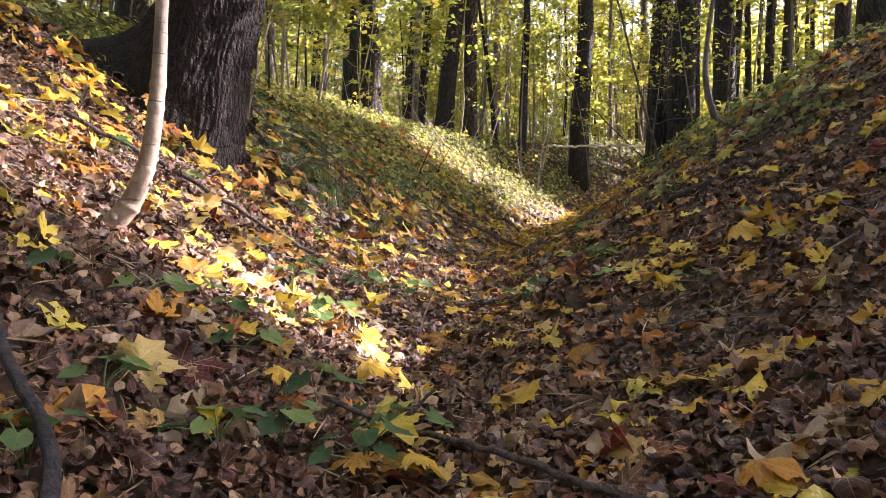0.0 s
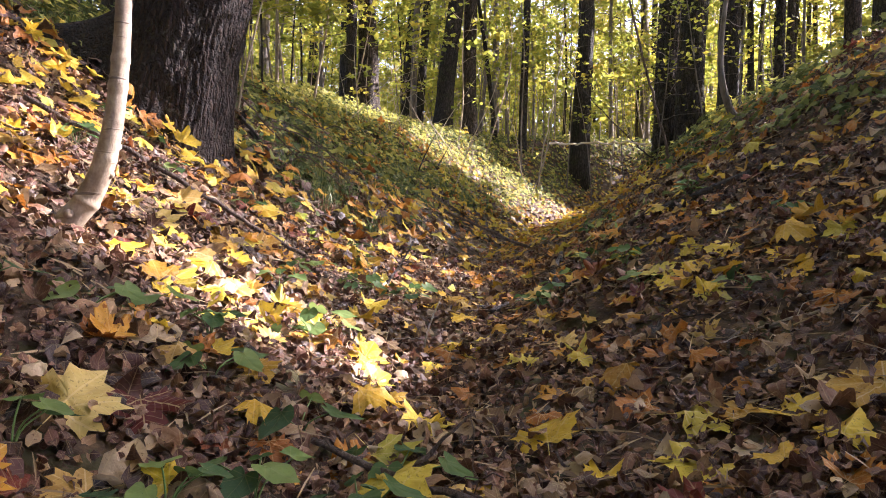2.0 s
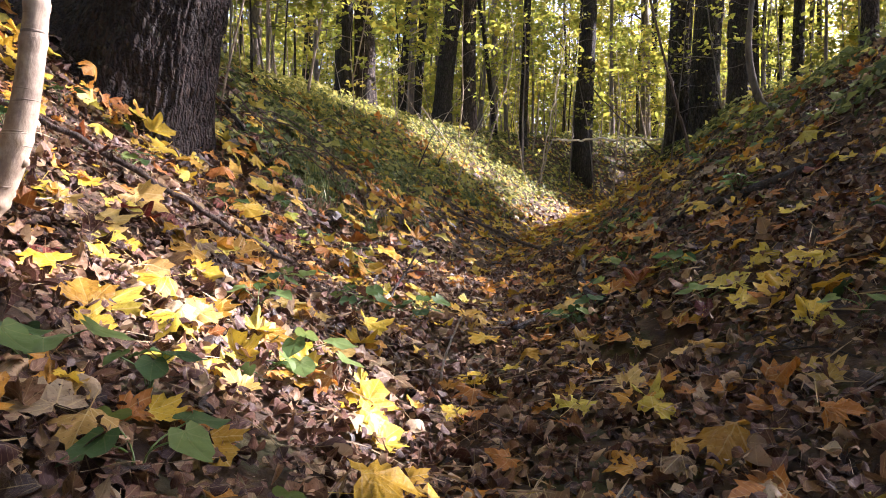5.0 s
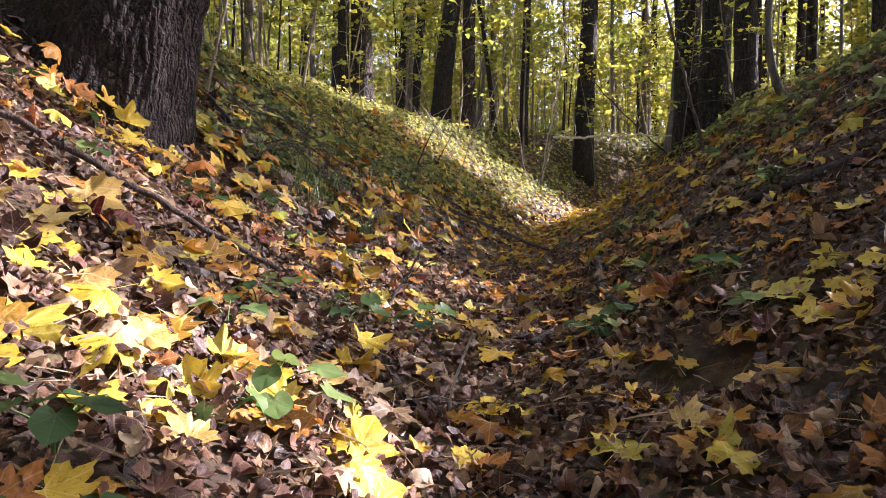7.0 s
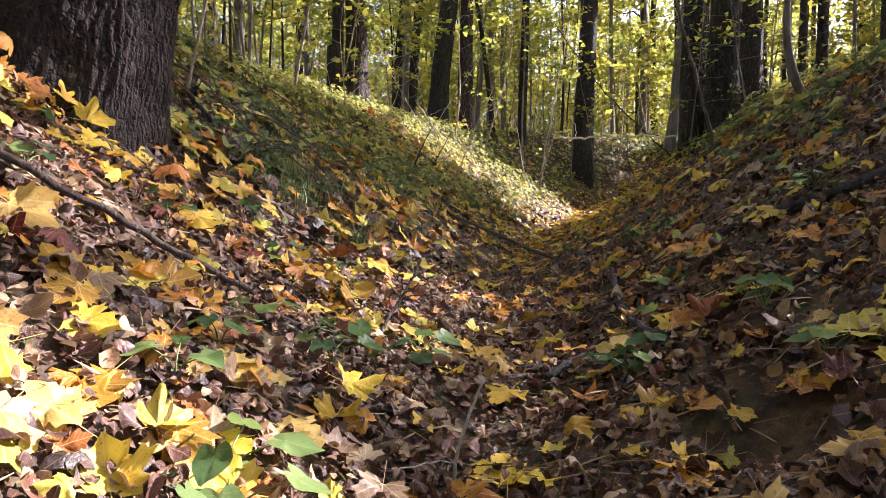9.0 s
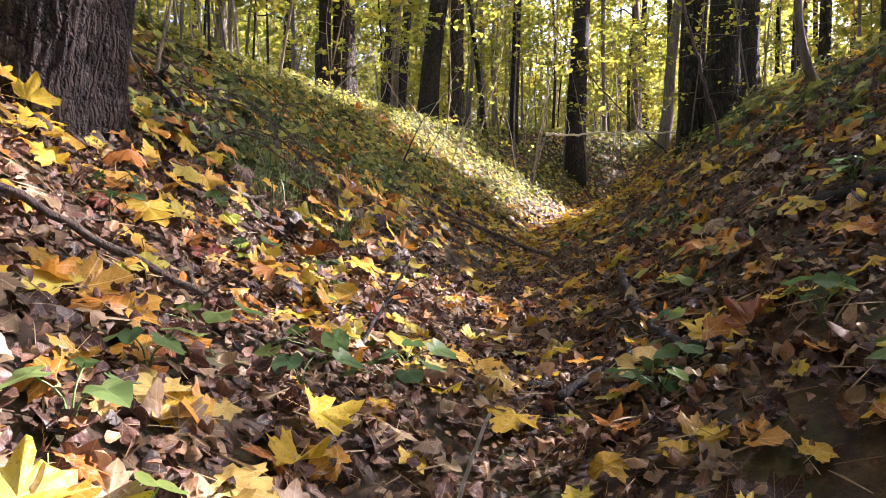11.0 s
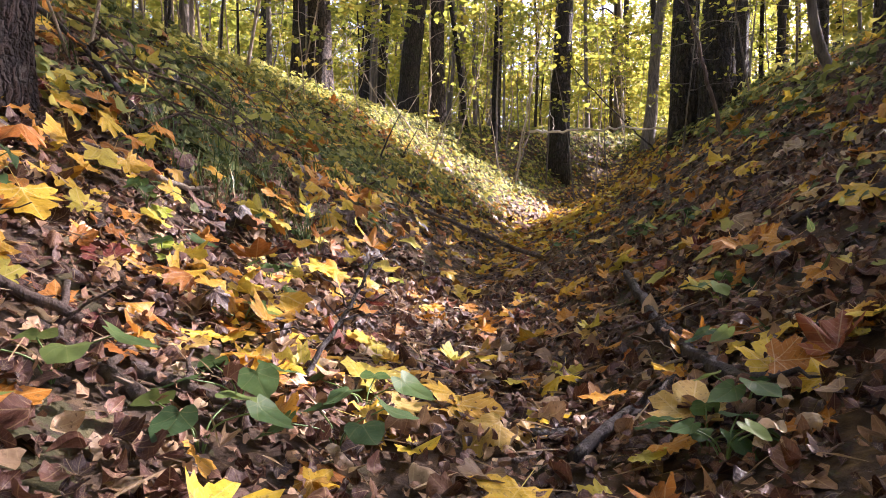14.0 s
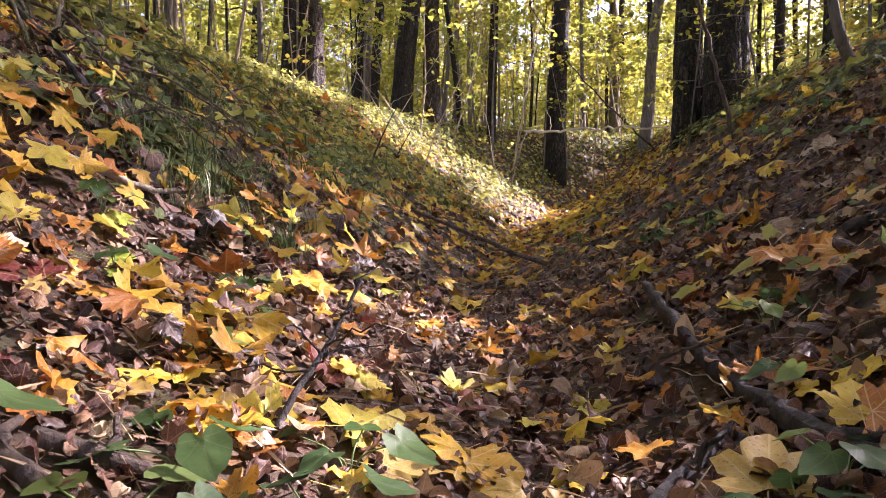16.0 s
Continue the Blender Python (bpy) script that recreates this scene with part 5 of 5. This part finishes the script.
FOREST = "trees of the autumn forest"
PICKED = [("A", -1.85, 12.4, 0.10, 0.02, M_BARK_DARK), ("B", -1.53, 12.6, 0.18, 0.01, M_BARK), ("C", -0.30, 15.9, 0.20, 0.05, M_BARK_DARK), ("D", 0.33, 16.0, 0.17, 0.0, M_BARK),
          ("E", 1.65, 17.1, 0.10, 0.0, M_BARK_DARK), ("F", 3.12, 17.6, 0.24, 0.02, M_BARK_DARK), ("G", 7.3, 27.0, 0.24, -0.01, M_BARK_GREY), ("H", 6.0, 20.0, 0.16, 0.12, M_BARK_GREY),
          ("I", 2.69, 9.15, 0.14, 0.0, M_BARK_DARK), ("J", 2.91, 8.85, 0.17, -0.01, M_BARK_DARK), ("K", 4.9, 12.68, 0.2, 0.0, M_BARK_DARK), ("L", -3.98, 8.5, 0.19, 0.0, M_BARK_DARK),
          ("M", -2.69, 10.0, 0.07, 0.02, M_BARK_GREY), ("N", -1.02, 19.0, 0.13, 0.02, M_BARK_DARK), ("O", 1.4, 24.0, 0.12, 0.0, M_BARK_GREY), ("P", 4.05, 9.0, 0.06, 0.05, M_BARK_DARK),
          ("Q", 6.1, 11.0, 0.13, 0.0, M_BARK), ("R", 4.6, 7.6, 0.2, 0.0, M_BARK_DARK), ("S", 0.98, 16.7, 0.06, -0.12, M_BARK_DARK), ("T", 0.62, 17.8, 0.05, 0.06, M_BARK_GREY)]
for k, (_, x, y, r, lean, bark) in enumerate(PICKED):
    big = r > 0.09
    make_tree("forest_tree", "dark upright forest tree in yellow autumn leaf" if bark is M_BARK_DARK else "grey-brown forest tree in yellow autumn leaf", FOREST, 100 + k,
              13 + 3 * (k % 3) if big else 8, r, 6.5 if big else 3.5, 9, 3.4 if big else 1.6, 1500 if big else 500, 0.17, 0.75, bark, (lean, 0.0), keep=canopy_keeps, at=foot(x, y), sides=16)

# three bushy trees, added outside the view to keep the gully's mouth in shade
for k, (x, y) in enumerate([(6.6, 4.3), (8.2, 4.9), (7.9, 3.6)]):
    make_tree("forest_tree", "bushy tree in yellow leaf, added out of view for shade", FOREST, 190 + k, 9.5, 0.09, 2.6, 14, 2.4, 3800, 0.17, 0.75, M_BARK_DARK, keep=canopy_keeps, at=foot(x, y), sides=10)

# trees added outside the view on the sun's side, whose crowns shade the gully
r = np.random.default_rng(77)
for k in range(23):
    while True:
        u, w = r.uniform(9, 21), r.uniform(-9, 15)
        x, y = 0.6 + u * math.sin(SUN_AZ) - w * 0.35, 5 + u * math.cos(SUN_AZ) + w * 0.93
        if stem_clears(x, y):
            break
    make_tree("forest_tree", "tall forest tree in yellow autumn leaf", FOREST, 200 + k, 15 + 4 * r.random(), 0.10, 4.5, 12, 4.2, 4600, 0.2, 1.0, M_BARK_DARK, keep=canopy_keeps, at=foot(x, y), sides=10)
for k in range(16):
    while True:
        y = r.uniform(13, 30)
        x = r.uniform(0.42, 0.85) * y
        if stem_clears(x, y):
            break
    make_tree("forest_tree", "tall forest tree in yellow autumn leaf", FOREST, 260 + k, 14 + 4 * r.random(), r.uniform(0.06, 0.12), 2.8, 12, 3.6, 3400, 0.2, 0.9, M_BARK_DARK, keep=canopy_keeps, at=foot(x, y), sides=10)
for k in range(26):
    x, y = r.uniform(3.6, 12.5), r.uniform(3.5, 22)
    if x - float(gully_axis(y)) < 2.6:
        x = float(gully_axis(y)) + r.uniform(2.6, 6.0)
    make_tree("young_tree", "slender young tree with sparse yellow-green leaves", "young trees", 300 + k, r.uniform(3.5, 6.5), r.uniform(0.012, 0.03), 1.2, 14, 1.4, 600, 0.12, 0.3,
              M_BARK_GREY, (r.normal(0, 0.06), r.normal(0, 0.06)), keep=canopy_keeps, shapes=TWIG_LEAF, at=foot(x, y), sides=7, rise=0.4)

# the rest of the wood: a few kinds of tree, repeated
tall = [make_tree("forest_tree", "tall forest tree in yellow autumn leaf", FOREST, 400 + k, 14 + 2 * k, 0.10 + 0.035 * k, 2.6 + 0.5 * k, 15, 3.8, 1550, 0.27, 1.0,
                  (M_BARK_DARK, M_BARK, M_BARK_GREY, M_BARK_DARK)[k], (r.normal(0, 0.02), 0), at=(-30 - 6 * k, 12 + 5 * k, float(ground_z(-30 - 6 * k, 12 + 5 * k)) - 0.05), sides=10) for k in range(4)]
young = [make_tree("young_tree", "slender young tree with sparse yellow-green leaves", "young trees", 500 + k, 3.6 + 0.8 * k, 0.010 + 0.005 * k, 0.9, 15, 1.35, 850, 0.12, 0.30,
                   (M_BARK_GREY, M_BARK_PALE, M_BARK_DARK, M_BARK_PALE, M_BARK_GREY)[k], (r.normal(0, 0.08), r.normal(0, 0.05)), (r.normal(0, 0.15), 0),
                   at=(-26 - 3 * k, 16.0, float(ground_z(-26 - 3 * k, 16.0))), shapes=FAR_LEAF, sides=6, rise=0.35) for k in range(5)]


def plant_copy(kinds, x, y, lo, hi):
    m = Matrix.LocRotScale(foot(x, y), Euler((0, 0, r.uniform(0, 6.28))), None)
    ob = copy_thing(kinds[int(r.integers(len(kinds)))], m)
    s = r.uniform(lo, hi)
    ob.scale = (s, s, s)
    return ob


def in_sun_way(x, y):
    """Whether a tall tree here would shade the gully."""
    along, across = x * math.sin(SUN_AZ) + y * math.cos(SUN_AZ), y * math.sin(SUN_AZ) - x * math.cos(SUN_AZ)
    return 3 < along < 46 and -4 < across < 23.5 and x > 0


count = 0
while count < 80:
    y = 18 + 62 * r.random() ** 1.25
    x = float(gully_axis(min(y, 24))) * 0.7 + r.uniform(-0.85, 0.85) * (y + 3)
    if in_sun_way(x, y):
        continue
    plant_copy(tall, x, y, 0.8, 1.25)
    count += 1
for k in range(50):
    y = r.uniform(46, 88)
    plant_copy(tall, r.uniform(-0.45, 0.6) * y, y, 0.9, 1.3)
# the same wood goes on unseen behind and beside the way and blocks sky light
for x, y in [(-6.5, 2), (-9.5, 8), (-6.5, -3), (-11, 4), (0, -9), (4, -8), (-4, -8), (8, -6)]:
    plant_copy(tall, x, y, 0.9, 1.2)
for k in range(40):
    a, d = r.uniform(2.0, 5.1), r.uniform(5.5, 19)
    plant_copy(tall, d * math.sin(a), d * math.cos(a), 0.8, 1.25)
for k in range(24):
    a, d = r.uniform(2.2, 4.7), r.uniform(4.5, 10)
    plant_copy(young, d * math.sin(a), d * math.cos(a), 0.9, 1.4)
count = 0
while count < 150:
    y = 8 + 34 * r.random() ** 1.1
    x = float(gully_axis(min(y, 24))) + r.uniform(-0.8, 0.8) * (y + 2)
    s = x - float(gully_axis(min(y, 24)))
    if y < 18 and -2.4 < s < 3.2 or in_sun_way(x, y):
        continue
    plant_copy(young, x, y, 0.8, 1.3)
    count += 1

# bushes of thin shoots on the left crest
for x, y in [(-2.2, 6.4), (-2.5, 7.1), (-2.0, 7.6), (-2.8, 8.2), (-2.3, 8.9), (-1.9, 9.6), (-2.9, 6.2), (-2.4, 10.4), (-3.3, 7.0)]:
    plant_copy(young, x, y, 0.6, 0.9)


# a dead pole with one pale branch held out across the gully
def dead_pole():
    pole = thing("dead_pole", "thin pale dead sapling with one long bare branch", "sapling")
    z = float(ground_z(1.55, 14.3))
    stem = bend_path([(1.55, 14.3, z - 0.05), (1.72, 14.2, 1.85), (1.91, 14.1, 2.5)], 8, 0.008, 3)
    part_mesh("trunk", stem_mesh("trunk", [tube(stem, np.linspace(0.014, 0.012, len(stem)), 7)], M_BARK_GREY), pole)
    arm = bend_path([(1.91, 14.1, 2.5), (2.3, 13.2, 2.36), (2.75, 12.1, 2.2), (3.2, 11.0, 2.0)], 8, 0.018, 5)
    limb = part_mesh("branch", stem_mesh("branch", [tube(arm, np.linspace(0.022, 0.012, len(arm)), 7)], M_BLEACHED), pole, "bare pale branch")
    for k in (6, 12, 18):
        p = arm[k]
        w = bend_path([p, p + [0.02, 0.05, 0.16], p + [-0.05, 0.05, 0.36]], 4, 0.01, k)
        part_mesh("twig", stem_mesh("twig", [tube(w, np.linspace(0.008, 0.003, len(w)), 5)], M_BLEACHED), limb)


dead_pole()

# thin leafy shoots in front of the dark stems on the right
for k, (x, y, h, lx) in enumerate([(2.72, 7.75, 2.6, -0.16), (2.35, 8.3, 2.0, 0.1), (3.0, 7.6, 1.9, 0.05)]):
    make_tree("young_tree", "thin shoot with sparse yellowing leaves", "young trees", 700 + k, h, 0.010, 0.5, 13, 0.75, 230, 0.052, 0.16, M_BARK_GREY, (lx, 0.0), keep=canopy_keeps,
              shapes=TWIG_LEAF, at=foot(x, y), sides=7, rise=0.3)
# pale bare shoots on the left crest
for k in range(22):
    y = r.uniform(5.6, 13.0)
    x = -1.75 - 0.09 * (y - 5) - r.uniform(0.0, 1.8)
    make_tree("young_tree", "thin pale shoot with few leaves on the crest", "pale shoots", 740 + k, r.uniform(2.2, 4.5), r.uniform(0.008, 0.017), 1.0, 7, 0.8, 70, 0.10, 0.22,
              (M_BARK_PALE, M_BARK_GREY)[k % 2], (r.normal(0, 0.12), r.normal(0, 0.06)), (r.normal(0, 0.12), 0), shapes=TWIG_LEAF, at=foot(x, y), sides=6, rise=0.9)
for k in range(44):
    y = r.uniform(14.0, 27)
    x = float(gully_axis(min(y, 20))) + r.uniform(-4.5, 1.2)
    make_tree("young_tree", "thin pale shoot with few leaves on the crest", "pale shoots", 780 + k, r.uniform(3, 6), r.uniform(0.012, 0.024), 1.6, 7, 1.0, 90, 0.11, 0.25,
              (M_BARK_PALE, M_BARK_GREY)[k % 2], (r.normal(0, 0.1), r.normal(0, 0.06)), (r.normal(0, 0.15), 0), shapes=TWIG_LEAF, at=foot(x, y), sides=6, rise=0.9)


# leaning bare shoots along the sunlit crest
for k in range(16):
    y = r.uniform(9.5, 14.0)
    x = float(gully_axis(y)) - r.uniform(0.5, 2.4)
    make_tree("young_tree", "thin pale leaning shoot with few leaves", "pale shoots", 840 + k, r.uniform(0.9, 2.6), r.uniform(0.005, 0.011), 0.6, 4, 0.4, 16, 0.07, 0.12,
              (M_BARK_PALE, M_STRAW)[k % 2], (r.normal(0.1, 0.35), r.normal(0, 0.1)), (r.normal(0, 0.12), 0), shapes=TWIG_LEAF, at=foot(x, y), sides=6, rise=0.9)
for k in range(12):
    y = r.uniform(5.0, 7.2)
    x = -0.3 * y + r.uniform(-0.5, 0.25)
    make_tree("young_tree", "thin pale shoot beside a big tree", "pale shoots", 870 + k, r.uniform(1.5, 3.6), r.uniform(0.005, 0.012), 0.8, 6, 0.6, 45, 0.08, 0.16,
              (M_BARK_PALE, M_BARK_GREY)[k % 2], (r.normal(0.05, 0.2), r.normal(0, 0.06)), (r.normal(0, 0.12), 0), shapes=TWIG_LEAF, at=foot(x, y), sides=6, rise=0.9)
# slim poles of the middle distance and undergrowth between them
pole = [make_tree("slim_tree", "slim grey tree among the forest stems", FOREST, 900 + k, 11 + 1.5 * k, 0.045 + 0.02 * k, 3.0, 12, 1.9, 450, 0.2, 0.55, (M_BARK_GREY, M_BARK, M_BARK_GREY)[k],
                  (r.normal(0, 0.03), 0), (r.normal(0, 0.15), 0), at=foot(-14 - 2 * k, 30), sides=8) for k in range(3)]
count = 0
while count < 62:
    y = 17 + 30 * r.random()
    x = float(gully_axis(min(y, 20))) * 0.8 + r.uniform(-0.55, 0.45) * y
    if x > 0 and 3 < x * math.sin(SUN_AZ) + y * math.cos(SUN_AZ) < 30 and -4 < y * math.sin(SUN_AZ) - x * math.cos(SUN_AZ) < 18.5:
        continue
    plant_copy(pole, x, y, 0.85, 1.2)
    count += 1
for k in range(60):
    y = r.uniform(25, 50)
    plant_copy(young, r.uniform(-0.2, 0.36) * y, y, 1.3, 2.1)


# the far edge of the wood, many small sprays a hundred metres off
n = 16000
a, d, h = r.uniform(-0.95, 0.95, n), r.uniform(88, 125, n), 2.5 + 24 * r.uniform(0, 1, n) ** 1.2
pos = np.stack([d * np.sin(a), d * np.cos(a), h], -1)
pos = pos[vnoise(pos[:, 0], pos[:, 2] * 1.6, 3.0, 6) + 0.5 * vnoise(pos[:, 0], pos[:, 2], 1.1, 7) > -0.35 + 0.02 * (pos[:, 2] - 12)]
me = scatter("far_woods", FAR_LEAF, pos, r.uniform(0.7, 1.3, len(pos)), np.tile([0.0, -0.5, 0.86], (len(pos), 1)), 0.6, M_LIME, r)
tagged(new("far_woods", me), "far autumn woods in yellow-green leaf", "woods", kind="stuff")

# an unseen dense thicket, added behind the start of the way to darken the foreground
for k in range(15):
    plant_copy(tall, r.uniform(-9, 9), r.uniform(-9, -2.2), 0.6, 0.95)
for k in range(6):
    plant_copy(young, r.uniform(-6, 6), r.uniform(-5, -1.8), 1.2, 1.7)
for k in range(11):
    y = r.uniform(48, 90)
    plant_copy(tall, r.uniform(0.12, 0.62) * y, y, 0.95, 1.35)
